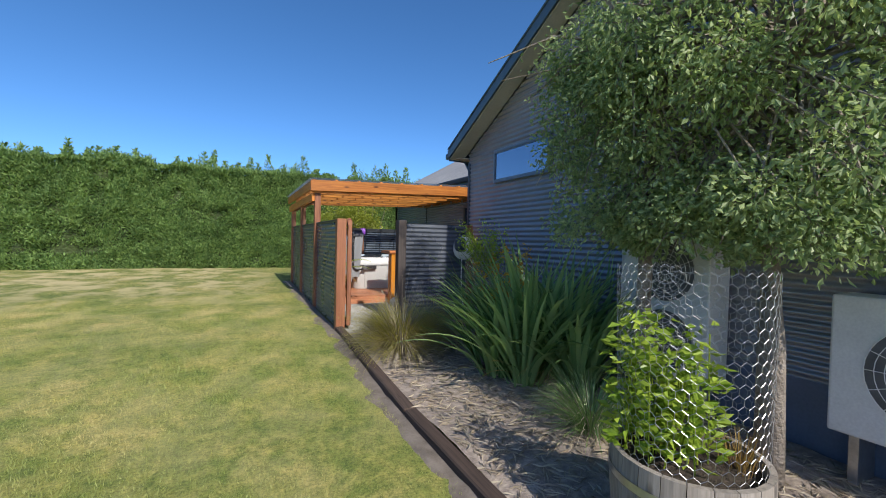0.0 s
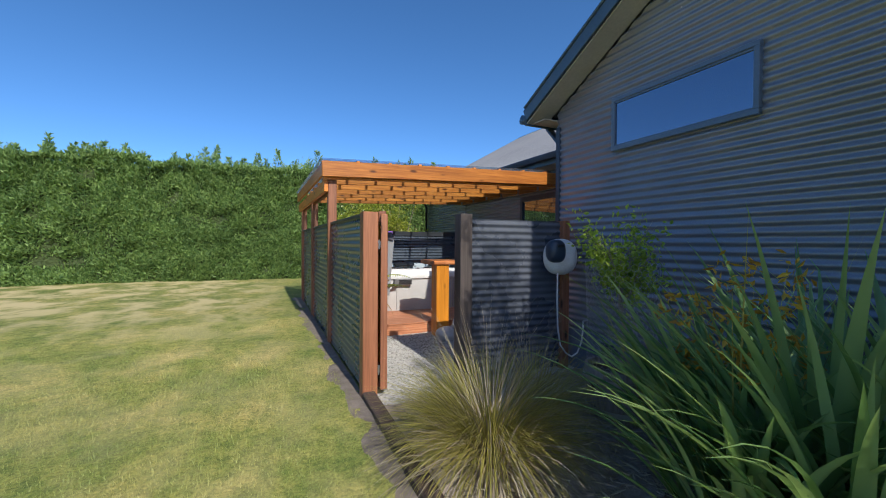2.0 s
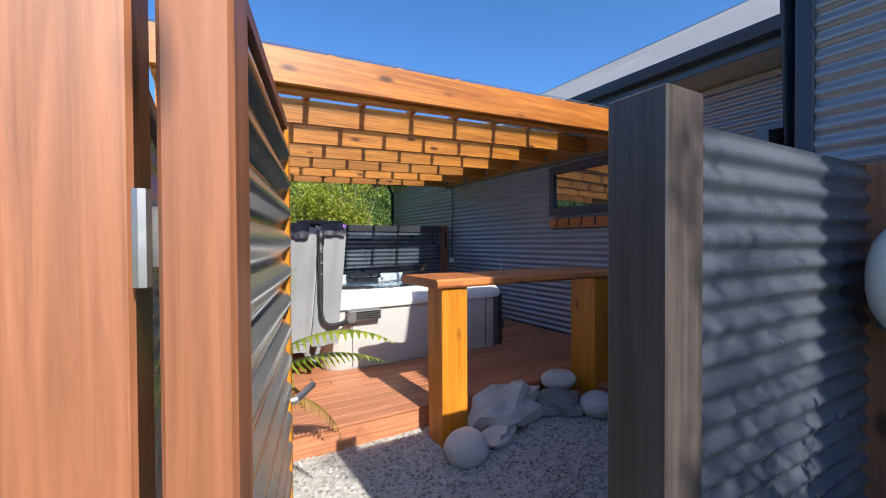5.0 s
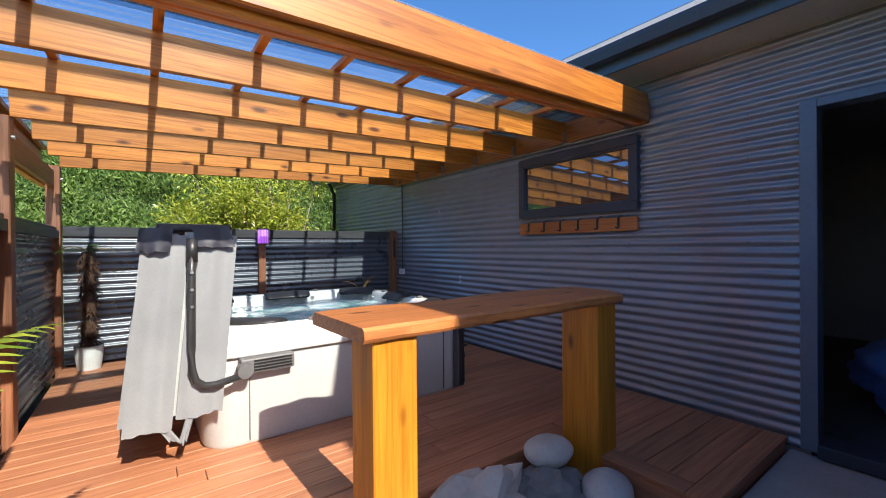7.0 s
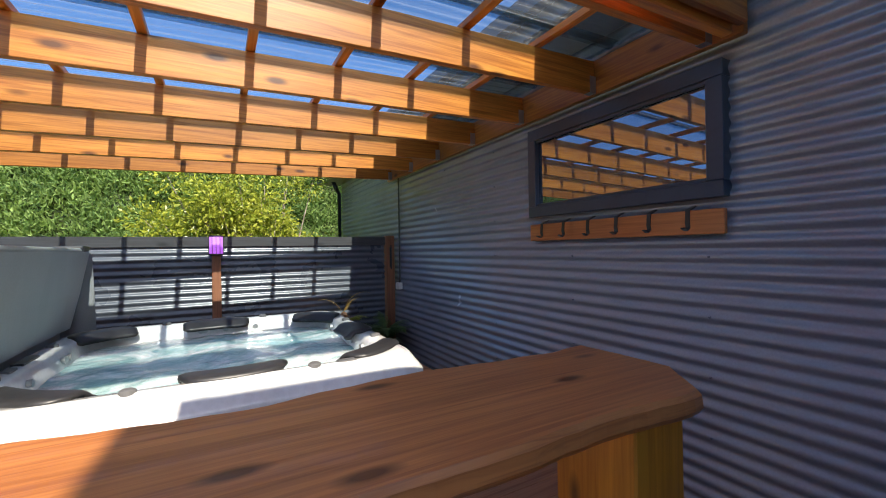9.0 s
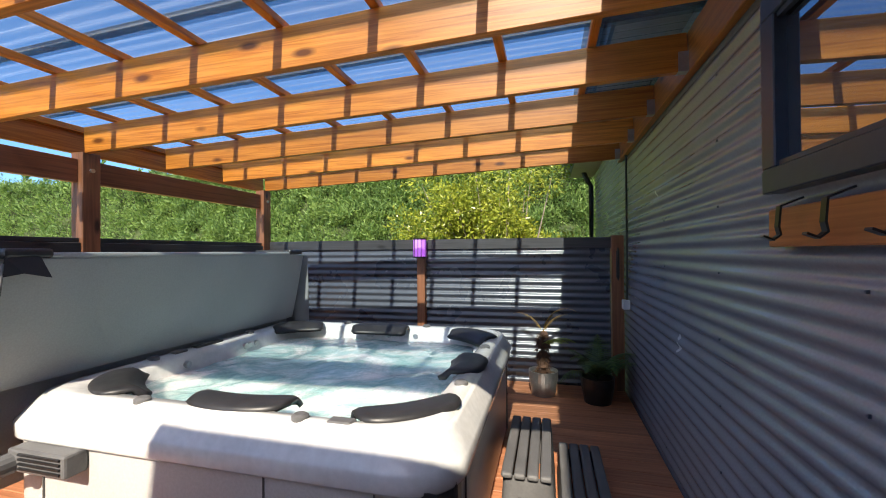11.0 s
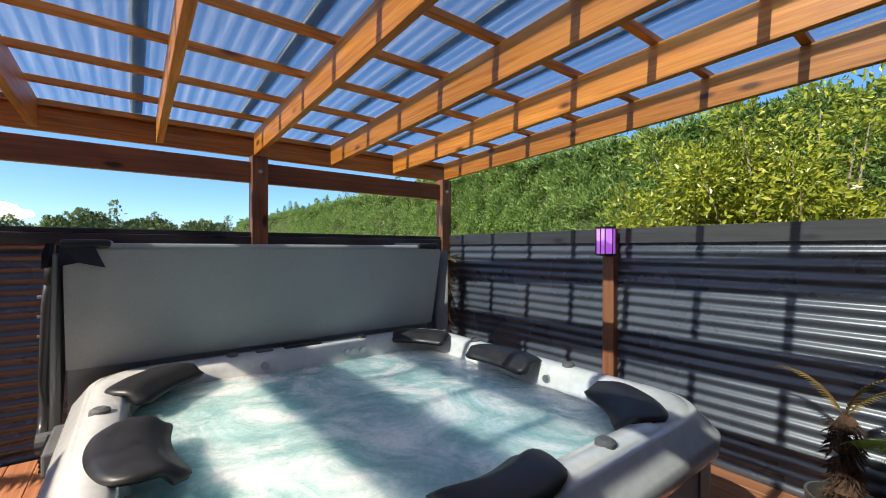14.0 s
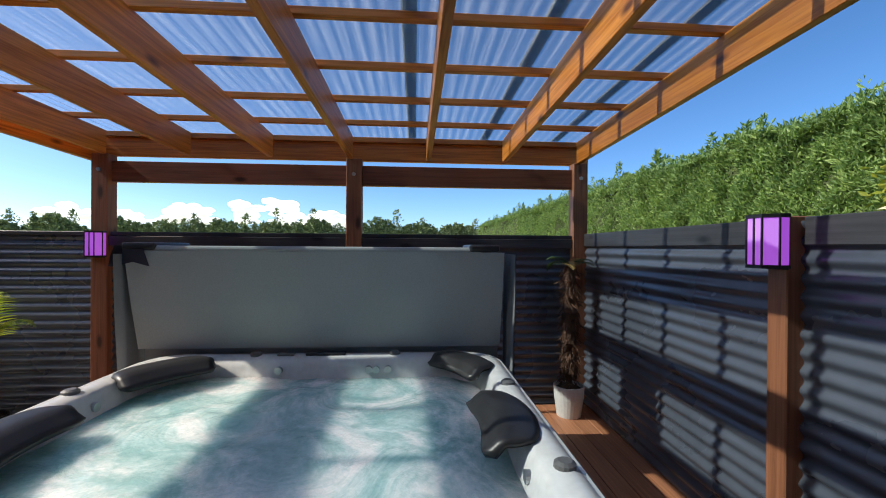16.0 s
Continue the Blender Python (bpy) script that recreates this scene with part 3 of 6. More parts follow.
hedge = thing("conifer_hedge", "tall clipped green conifer hedge along the lawn", "hedge", kind="stuff")
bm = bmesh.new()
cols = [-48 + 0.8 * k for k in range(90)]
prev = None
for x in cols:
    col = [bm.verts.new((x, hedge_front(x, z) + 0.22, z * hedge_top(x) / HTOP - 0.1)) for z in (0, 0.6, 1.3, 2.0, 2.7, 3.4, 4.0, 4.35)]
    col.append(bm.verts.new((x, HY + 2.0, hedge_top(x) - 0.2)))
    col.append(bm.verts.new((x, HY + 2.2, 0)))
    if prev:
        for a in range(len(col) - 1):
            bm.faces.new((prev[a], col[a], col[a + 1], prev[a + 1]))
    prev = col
part("hedge_heart", bm, HEDGE_SHADE, hedge)
rng = np.random.default_rng(8)
spots = []
for x0, x1, cnt in ((-9, 7, 135000), (-26, -9, 42000), (-46, -26, 12000), (7, 22, 5000)):
    for k in range(cnt):
        x = rng.uniform(x0, x1)
        z = rng.uniform(0.0, 1.0) * HTOP
        y = hedge_front(x, z)
        spots.append(((x, y + rng.uniform(0.0, 0.3), z * hedge_top(x) / HTOP + 0.1), (rng.normal(0, 0.5), -0.75, 0.85)))
cards("sprays", spots, HEDGE, hedge, 0.135, 0.36, 21, 0.3, 0.6)
spots = []
for k in range(3400):
    x = rng.uniform(-44, 20)
    t = 0.5 + 0.5 * noise.noise(Vector((x * 0.9, 2, 0)))
    tip = hedge_top(x) + 0.05
    y = HY + rng.uniform(0.0, 1.3)
    hgt = rng.uniform(0.1, 1.0) * max(0.08, (t - 0.38) * 2.6)
    for j in range(9):
        spots.append(((x + rng.normal(0, 0.06), y + rng.normal(0, 0.06), tip + hgt * j / 9 - 0.12), (rng.normal(0, 0.6), rng.normal(0, 0.6), 1.0)))
for k in range(230):
    x = rng.uniform(-44, 20)
    y, tall, top = HY + rng.uniform(0.2, 1.2), rng.uniform(0.25, 0.62) + (0.42 if rng.uniform() < 0.2 else 0), hedge_top(x) - 0.1
    lean = rng.normal(0, 0.08)
    for j in range(int(110 * tall) + 20):
        t = rng.uniform(0, 1)
        a = rng.uniform(0, 2 * math.pi)
        r = 0.30 * tall * (1 - t) * rng.uniform(0.3, 1.0)
        spots.append(((x + lean * t + r * math.cos(a), y + r * math.sin(a), top + tall * t), (0.8 * math.cos(a), 0.8 * math.sin(a), 0.9)))
cards("tips", spots, HEDGE, hedge, 0.16, 0.3, 22, 0.3, 0.4)
# the same hedge thins into a far tree line
far = thing("distant_tree_line", "far row of trees beyond the paddock", "trees", kind="stuff")
spots = []
bm = bmesh.new()
prev = None
for k in range(150):
    y0 = -110 + 136 * k / 149
    top = 5.2 + 1.6 * noise.noise(Vector((y0 * 0.17, 5, 0))) + 0.8 * noise.noise(Vector((y0 * 0.6, 2, 0)))
    row = [bm.verts.new((-75 + dx, y0, z)) for dx, z in ((2.5, 0), (2.0, top * 0.6), (0.6, top), (-1.0, top), (-2.5, 0))]
    if prev:
        for a in range(4):
            bm.faces.new((prev[a], row[a], row[a + 1], prev[a + 1]))
    prev = row
part("far_heart", bm, FAR_LEAF_HAZED, far)
for k in range(420):
    y0 = rng.uniform(-110, 26)
    tall = 6.0 + 2.2 * noise.noise(Vector((y0 * 0.17, 5, 0))) + rng.uniform(-0.4, 0.6) + (rng.uniform(1.0, 3.2) if rng.uniform() < 0.05 else 0)
    wide = rng.uniform(0.9, 1.9)
    for j in range(300):
        t = rng.uniform(0, 1)
        d = rng.normal(0, 1, 2) * wide * math.sqrt(max(0.02, 1 - t ** 2)) * 0.5
        spots.append(((-74 + d[0], y0 + d[1], tall * (0.12 + 0.88 * t)), (0.7, rng.normal(0, 0.5), 0.5)))
cards("far_crowns", spots, FAR_LEAF_HAZED, far, 0.5, 0.6, 23, 0.3, 0.6)
# fair-weather clouds low over the horizon
CLOUD, ntc_, bc_ = shader("cloud with added glow")
bc_.inputs["Base Color"].default_value = (0.85, 0.86, 0.88, 1)
bc_.inputs["Roughness"].default_value = 1.0
# added emission: part of the clouds' sunlit white is this glow
bc_.inputs["Emission Color"].default_value, bc_.inputs["Emission Strength"].default_value = (0.9, 0.93, 1.0, 1), 0.3
ntc_.links.new(ramp(ntc_, noise_tex(ntc_, coords(ntc_), 0.02, 4.0), [(0.3, (0.78, 0.8, 0.84)), (0.7, (0.92, 0.92, 0.92))]), bc_.inputs["Base Color"])
clouds = tagged(new("clouds"), "white cumulus low over the horizon", "clouds", kind="structure")
clouds.name = "backdrop_clouds"
rng = np.random.default_rng(31)
bm = bmesh.new()
for cy, wide, high in ((-395, 190, 75), (-250, 90, 35), (-640, 110, 60), (-900, 160, 50)):
    for k in range(34):
        r = rng.uniform(6, 17)
        y = cy + rng.normal(0, wide * 0.4)
        z = 62 + max(0, high * (1 - ((y - cy) / wide) ** 2)) * rng.uniform(0.1, 1.0)
        m = Matrix.Translation((-1200 + rng.uniform(-40, 40), y, z)) @ Matrix.Diagonal((1.5, 1.9, 0.8, 1))
        rr = bmesh.ops.create_icosphere(bm, subdivisions=3, radius=r, matrix=m)
        for vv in rr["verts"]:
            vv.co += Vector((0, 0, 1)) * 3.0 * noise.noise(vv.co * 0.09)
part("cumulus", bm, CLOUD, clouds, smooth=True)

# ---- the house ----
WX = 5.43                                  # face of the long wall beside the spa
GX, GY = 3.58, 5.55                        # gable wall and its corner
# long wall, with window and doorway cut through
WIN = (7.56, 8.93, 2.00, 2.64)             # y0 y1 z0 z1 of the spa window
wall = tagged(new("wall_house_long"), "dark navy corrugated steel house wall in shade", "wall", kind="structure")
for y0, y1, z0, z1 in ((6.46, WIN[0], 0.30, 3.10), (WIN[1], 14.6, 0.30, 3.10), (WIN[0], WIN[1], 0.30, WIN[2]), (WIN[0], WIN[1], WIN[3], 3.10), (GY, 6.46, 2.62, 3.10)):
    solid_sheet(part("cladding_sheet", corrugated((WX, y0), (WX, y1), z0, z1), CLAD, wall))
for y0, y1, z0, z1 in ((6.42, WIN[0], 0.0, 3.15), (WIN[1], 14.55, 0.0, 3.15), (WIN[0], WIN[1], 0.0, WIN[2]), (WIN[0], WIN[1], WIN[3], 3.15), (GY, 6.42, 2.62, 3.15)):
    part("wall_core", box(WX + 0.015, WX + 0.16, y0, y1, z0, z1), ROOM, wall)
bm = bmesh.new()
for k in range(9):
    for m in range(9):
        y, z = 6.75 + 0.9 * k, PITCH * (round(0.45 / PITCH) + 4 * m) + PITCH / 4
        if not (WIN[0] - 0.1 < y < WIN[1] + 0.1 and WIN[2] - 0.3 < z < WIN[3] + 0.1):
            bmesh.ops.create_cone(bm, cap_ends=True, segments=6, radius1=0.0065, radius2=0.005, depth=0.008, matrix=Matrix.Translation((WX - RIB - 0.004, y, z)) @ Matrix.Rotation(radians(-90), 4, "Y"))
part("screw_heads", bm, DARK_TRIM, wall, "painted roofing screw heads")["kind"] = "stuff"
# far end wall of the house
endw = tagged(new("wall_house_end"), "dark navy corrugated steel end wall", "wall", kind="structure")
part("wall_core", box(WX + 0.02, 10.0, 14.42, 14.55, 0, 3.3), ROOM, endw)
# gable wing
gable = tagged(new("wall_gable"), "dark navy corrugated steel gable wall of the house", "wall", kind="structure")
RIDGE_Y, RISE = 0.5, 0.51                  # the gable climbs away from its eave
EAVE = 3.12
GW = (3.28, 4.62, 2.65, 3.14)              # gable window


def gable_top(y):
    return EAVE + RISE * min(GY - y, y + 4.55)


bm = bmesh.new()
zs = sorted([0.62 + PITCH / 8 * k for k in range(int((gable_top(RIDGE_Y) + 0.12 - 0.62) / PITCH * 8))] + [GW[2], GW[3]])
prev = None
for z in zs:
    x = GX + RIB * math.sin(2 * math.pi * z / PITCH)
    a, b = (-4.6, GY) if z <= EAVE + 0.17 else (-4.6 + (z - EAVE - 0.17) / RISE, GY - (z - EAVE - 0.17) / RISE)
    row = [bm.verts.new((x, y, z)) for y in (a, min(b, max(a, GW[0])), min(b, max(a, GW[1])), b)]
    if prev and b > a:
        for k in range(3):
            if not (k == 1 and GW[2] < z <= GW[3]) and row[k + 1].co.y - row[k].co.y > 1e-4:
                bm.faces.new((prev[k], row[k], row[k + 1], prev[k + 1])).smooth = True
    prev = row
bmesh.ops.recalc_face_normals(bm, faces=bm.faces)
solid_sheet(part("cladding_sheet", bm, CLAD, gable))
for y0, y1, z0, z1 in ((-4.6, GW[0], 0.0, EAVE), (GW[1], GY - 0.02, 0.0, EAVE), (GW[0], GW[1], 0.0, GW[2])):
    part("wall_core", box(GX + 0.02, GX + 0.16, y0, y1, z0, z1), ROOM, gable)
bm = bmesh.new()
pts = [(GW[1], GW[3]), (GY - 0.06, EAVE + 0.15), (RIDGE_Y, gable_top(RIDGE_Y) + 0.15), (-4.5, EAVE + 0.15), (GW[0], EAVE), (GW[0], GW[3])]
vs = [[bm.verts.new((x, y, zz)) for y, zz in pts] for x in (GX + 0.02, GX + 0.14)]
bm.faces.new(vs[0])
bm.faces.new(vs[1][::-1])
part("gable_core", bm, ROOM, gable)
part("concrete_plinth", box(GX - 0.004, GX + 0.018, -4.6, GY, -0.1, 0.62), PLINTH, gable, "blue-grey painted concrete plinth")
part("corner_flashing", box(GX - 0.022, GX + 0.05, GY - 0.055, GY + 0.012, 0.6, 3.1, 0.004), DARK_TRIM, gable)
# return wall of the wing beside the doorway
ret = tagged(new("wall_wing_return"), "dark navy corrugated steel return wall", "wall", kind="structure")
solid_sheet(part("cladding_sheet", corrugated((WX, GY), (GX, GY), 0.3, 3.1, face=-1), CLAD, ret))
part("wall_core", box(GX + 0.02, WX, GY - 0.14, GY - 0.015, 0, 3.1), ROOM, ret)
# rear of the wing
back = tagged(new("wall_wing_back"), "plain rear wall of the house wing", "wall", kind="structure")
part("wall_core", box(GX + 0.16, 12.0, -4.6, -4.45, 0, 3.1), ROOM, back)
part("wall_core", box(11.85, 12.0, -4.45, 14.4, 0, 3.1), ROOM, back)

# wing roof: two corrugated slopes, verge fascia and cream soffit
VX = 3.27                                   # outer line of the verge
roof = tagged(new("roof_wing"), "dark corrugated gable roof with blue-grey verge and cream soffit", "roof", kind="structure")
ey, ez = GY + 0.25, 3.28
top = (RIDGE_Y, ez + RISE * (ey - RIDGE_Y))
for p, q in (((ey, ez), top), ((RIDGE_Y * 2 - ey, ez), top)):
    bm = tilt_box((VX + 5.0, p[0], p[1] + 0.05), (VX + 5.0, q[0], q[1] + 0.05), 10.0, 0.04, 0.0, up=(0, 0, 1))
    part("roof_slope", bm, ROOF_STEEL, roof)
    part("verge_fascia", tilt_box((VX - 0.012, p[0], p[1] + 0.0), (VX - 0.012, q[0], q[1] + 0.0), 0.024, 0.15, 0.003), FASCIA, roof)
    part("verge_cap", tilt_box((VX + 0.02, p[0], p[1] + 0.095), (VX + 0.02, q[0], q[1] + 0.095), 0.13, 0.03, 0.008), FASCIA, roof)
    part("verge_soffit", tilt_box(((VX + GX) / 2, p[0], p[1] - 0.09), ((VX + GX) / 2, q[0], q[1] - 0.09), GX - VX - 0.03, 0.02, 0.0), SOFFIT, roof)
part("eave_fascia", box(VX + 0.002, WX - 0.25, ey - 0.002, ey + 0.022, ez - 0.12, ez + 0.05, 0.003), FASCIA, roof)
part("eave_gutter", tube([(VX - 0.01, ey + 0.075, ez - 0.03), (WX - 0.3, ey + 0.075, ez - 0.04)], 0.06, 12), FASCIA, roof, smooth=True)
part("eave_soffit", box(VX + 0.1, WX, GY, ey - 0.004, ez - 0.10, ez - 0.085), SOFFIT, roof)
part("downpipe", tube([(GX + 0.10, ey + 0.06, ez - 0.1), (GX + 0.10, GY + 0.10, ez - 0.32), (GX + 0.10, GY + 0.075, ez - 0.45), (GX + 0.10, GY + 0.075, 0.25)], 0.04, 12), DARK_TRIM, roof, smooth=True)

# main roof over the long wall
mroof = tagged(new("roof_main"), "dark corrugated steel roof with gutter and cream soffit", "roof", kind="structure")
EX, MZ, MP = 5.02, 3.28, 0.56               # eave line, its height, the slope
bm = bmesh.new()
steps = int((14.95 - 4.0) / PITCH * 6)
prev = None
for i in range(steps + 1):
    y = 4.0 + (14.95 - 4.0) * i / steps
    o = 0.012 * math.sin(2 * math.pi * y / PITCH)
    row = [bm.verts.new((EX - 0.03, y, MZ + 0.03 + o)), bm.verts.new((EX + 4.5, y, MZ + 0.03 + 4.53 * MP + o))]
    if prev:
        bm.faces.new((prev[0], row[0], row[1], prev[1])).smooth = True
    prev = row
solid_sheet(part("roof_sheet", bm, ROOF_STEEL, mroof), 0.002)
part("roof_back", box(EX + 4.4, EX + 7.2, 4.0, 14.95, 5.72, 5.82), ROOF_STEEL, mroof)
part("eave_fascia", box(EX + 0.005, EX + 0.03, 5.95, 14.95, MZ - 0.17, MZ, 0.003), FASCIA, mroof)
bm = bmesh.new()
prof = [(0.0, 0.0), (-0.015, -0.095), (-0.05, -0.115), (-0.10, -0.10), (-0.115, -0.03), (-0.115, 0.0), (-0.105, 0.0), (-0.10, -0.09), (-0.05, -0.105), (-0.02, -0.088), (-0.008, 0.0)]
rows = [[bm.verts.new((EX + px, y, MZ + 0.015 + pz)) for px, pz in prof] for y in (5.98, 15.0)]
for k in range(len(prof)):
    bm.faces.new((rows[0][k], rows[0][(k + 1) % len(prof)], rows[1][(k + 1) % len(prof)], rows[1][k]))
part("gutter", bm, DARK_TRIM, mroof)
part("soffit", box(EX + 0.03, WX + 0.02, 5.75, 14.95, MZ - 0.17, MZ - 0.155), SOFFIT, mroof)
part("downpipe", tube([(5.22, 14.5, MZ - 0.1), (5.30, 14.5, MZ - 0.3), (5.36, 14.5, MZ - 0.4), (5.36, 14.5, 0.3)], 0.04, 12), BLACK, mroof, smooth=True)


def window(name, axis_x, y0, y1, z0, z1, label, frame=0.05, depth=0.05, trim=None):
    trim = trim or DARK_TRIM
    w = tagged(new(name), label, "window", kind="structure")
    x0, x1 = axis_x - depth, axis_x + 0.03
    f = part("window_frame", box(x0, x1, y0 - frame, y1 + frame, z1, z1 + frame, 0.004), trim, w)
    part("window_frame", box(x0, x1, y0 - frame, y1 + frame, z0 - frame, z0, 0.004), trim, w)
    part("window_frame", box(x0, x1, y0 - frame, y0, z0, z1, 0.004), trim, w)
    part("window_frame", box(x0, x1, y1, y1 + frame, z0, z1, 0.004), trim, w)
    part("window_bead", box(x0 + 0.012, x0 + 0.03, y0, y1, z0, z0 + 0.018), trim, w)
    part("window_bead", box(x0 + 0.012, x0 + 0.03, y0, y1, z1 - 0.018, z1), trim, w)
    part("pane", box(axis_x - 0.012, axis_x - 0.004, y0 + 0.001, y1 - 0.001, z0 + 0.001, z1 - 0.001), MIRROR_GLASS, w)
    return w


window("window_1", WX - 0.012, WIN[0] + 0.07, WIN[1] - 0.07, WIN[2] + 0.07, WIN[3] - 0.07, "dark aluminium window with reflecting glass", 0.082)
FRAME_BLUE = mottled("light blue-grey window aluminium", (0.13, 0.18, 0.25), (0.16, 0.215, 0.29), 3.0, 0.35, 0.0, 40.0, 0.02, 0.001)
window("window_2", GX - 0.012, GW[0] + 0.01, GW[1] - 0.01, GW[2] + 0.01, GW[3] - 0.01, "long high gable window in a blue-grey frame", 0.042, 0.035, FRAME_BLUE)

# doorway with its frame, and the dim room behind
door = tagged(new("door_1"), "open doorway in a blue-grey aluminium frame", "door", kind="structure")
part("door_frame", box(WX - 0.05, WX + 0.1, 6.37, 6.46, 0.32, 2.615, 0.004), FRAME_BLUE, door)
part("door_frame", box(WX - 0.05, WX + 0.1, GY + 0.01, 6.37, 2.56, 2.615, 0.004), FRAME_BLUE, door)
part("door_sill", box(WX - 0.08, WX + 0.14, GY + 0.01, 6.37, 0.30, 0.385, 0.004), DARK_TRIM, door)
part("door_frame", box(WX - 0.05, WX + 0.1, GY + 0.01, GY + 0.06, 0.385, 2.56, 0.004), DARK_TRIM, door)
tagged(link("floor_room", box(WX + 0.03, 10.0, 2.5, 9.4, 0.25, 0.335), CARPET), "dark carpeted bedroom floor", "floor", kind="structure")
tagged(link("wall_room", box(9.9, 10.05, 2.5, 9.4, 0.33, 3.1), ROOM), "dim plaster bedroom wall", "wall", kind="structure")
tagged(link("wall_room_side", box(WX + 0.17, 9.9, 9.3, 9.4, 0.33, 3.1), ROOM), "dim plaster bedroom side wall", "wall", kind="structure")
tagged(link("wall_room_near", box(WX + 0.17, 9.9, 2.5, 2.6, 0.33, 3.1), ROOM), "dim plaster bedroom near wall", "wall", kind="structure")
tagged(link("ceiling_room", box(WX + 0.17, 9.9, 2.5, 9.4, 2.95, 3.05), ROOM), "dim plaster bedroom ceiling", "ceiling", kind="structure")
lampd = thing("downlight", "lit round recessed downlight in the ceiling", "ceiling light")
part("bezel", lathe([(0.055, -0.012), (0.055, 0.0), (0.04, 0.0)], (7.6, 7.2, 2.949)), WHITE, lampd)
part("lamp", lathe([(0.036, -0.014), (0.036, -0.004)], (7.6, 7.2, 2.948)), DOWNLIGHT, lampd)
bed = thing("bedding_pile", "rumpled blue bedding heaped on the floor", "bedding")
bm = bmesh.new()
bmesh.ops.create_icosphere(bm, subdivisions=5, radius=1.0)
for v in bm.verts:
    c = v.co.copy()
    v.co *= 1 + 0.22 * noise.noise(c * 1.7) + 0.16 * abs(noise.noise(c * 3.5 + Vector((3, 1, 0)))) + 0.05 * noise.noise(c * 8)
bm.transform(Matrix.Translation((6.9, 5.95, 0.62)) @ Matrix.Diagonal((0.75, 0.42, 0.33, 1)))
part("quilt", bm, BLUE_CLOTH, bed, smooth=True)
curtain = thing("sheer_curtain", "pale hanging curtain beside the doorway", "curtain")
bm = bmesh.new()
prev = None
for k in range(50):
    t = k / 49
    p = (7.7 + 0.03 * math.sin(t * 60), 6.02 - 0.55 * t)
    row = [bm.verts.new((p[0], p[1], 0.75)), bm.verts.new((p[0], p[1], 2.35))]
    if prev:
        bm.faces.new((prev[0], row[0], row[1], prev[1])).smooth = True
    prev = row
solid_sheet(part("drape", bm, WHITE, curtain), 0.003)

# ---- yard: concrete, gravel, bed and edging ----
tagged(link("ground_concrete_pad", box(4.17, WX - 0.002, 5.56, 6.53, 0.0, 0.285, 0.012), CONCRETE), "pale cast concrete pad before the doorway", "concrete", kind="structure")


def bed_z(x, y):
    return 0.06 + 0.12 * smooth_step(2.0, 5.3, y) + 0.03 * noise.noise(Vector((x * 1.4, y * 1.4, 0))) + 0.015 * noise.noise(Vector((x * 6, y * 6, 2))) + 0.05 * smooth_step(1.3, 2.6, x)


tagged(sheet_mesh("ground_bed", 1.16, 3.52, -5.0, 4.95, 50, 160, bed_z, MULCH), "garden bed of bark mulch and dry leaf litter", "garden bed", kind="structure")


def gravel_z(x, y):
    return 0.165 + 0.012 * noise.noise(Vector((x * 3, y * 3, 0))) + 0.03 * smooth_step(5.0, 7.0, y) - 0.02 * smooth_step(5.2, 4.6, y)


tagged(sheet_mesh("ground_gravel", 1.10, 5.40, 4.45, 7.62, 70, 60, gravel_z, GRAVEL), "loose grey gravel by the deck", "gravel", kind="structure")
rng = np.random.default_rng(12)
base = bmesh.new()
bmesh.ops.create_icosphere(base, subdivisions=1, radius=1.0)
bv = np.array([v.co[:] for v in base.verts])
bf = np.array([[v.index for v in f.verts] for f in base.faces])
base.free()
n = 14000
px, py = rng.uniform(1.15, 4.4, n), 4.5 + 3.1 * rng.uniform(0, 1, n)
ok = ~((px > 4.15) & (py > 6.5))
px, py = px[ok], py[ok]
n = len(px)
sc = rng.uniform(0.005, 0.013, n)
pz = np.array([gravel_z(a, b) for a, b in zip(px, py)]) + sc * 0.2
dist = 1 + 0.25 * rng.normal(0, 1, (n, len(bv), 1))
v = bv[None] * dist * sc[:, None, None] * np.array([1.2, 1.0, 0.7]) + np.stack([px, py, pz], 1)[:, None]
f = bf[None] + (np.arange(n) * len(bv))[:, None, None]
PEB = leafy("mixed pebbles", (0.24, 0.235, 0.23), (0.58, 0.57, 0.55), 0.85, 0.0)
me = bpy.data.meshes.new("pebbles")
me.from_pydata(v.reshape(-1, 3).tolist(), [], f.reshape(-1, 3).tolist())
me.materials.append(PEB)
tagged(new("pebbles", me), "loose grey pebbles of the gravel surface", "gravel", kind="stuff")

edging = thing("garden_edging", "dark weathered timber edging between lawn and bed", "edging", kind="structure")
ye = -5.0
while ye < 5.2:
    y1 = min(ye + 2.4, 5.28)
    bm = box(1.03, 1.15, ye, y1 - 0.008, -0.05, 0.055, 0.012)
    for vv in bm.verts:
        vv.co.z += ground_z(vv.co.y) + 0.02
    part("sleeper", bm, SLEEPER, edging)
    ye = y1
DIRT = mottled("bare dry dirt strip", (0.13, 0.105, 0.085), (0.25, 0.21, 0.175), 7.0, 0.95, 0.0, 50.0, 0.7, 0.012)
tagged(sheet_mesh("ground_dirt_strip", 0.80, 1.06, -5.0, 12.2, 8, 120, lambda x, y: ground_z(y) + 0.012 + 0.02 * noise.noise(Vector((x * 9, y * 5, 0))) - 0.05 * max(0, 0.93 + 0.10 * noise.noise(Vector((0, y * 2.2, 3))) - x) * 4, DIRT), "bare dry dirt strip beside the edging", "dirt", kind="structure")

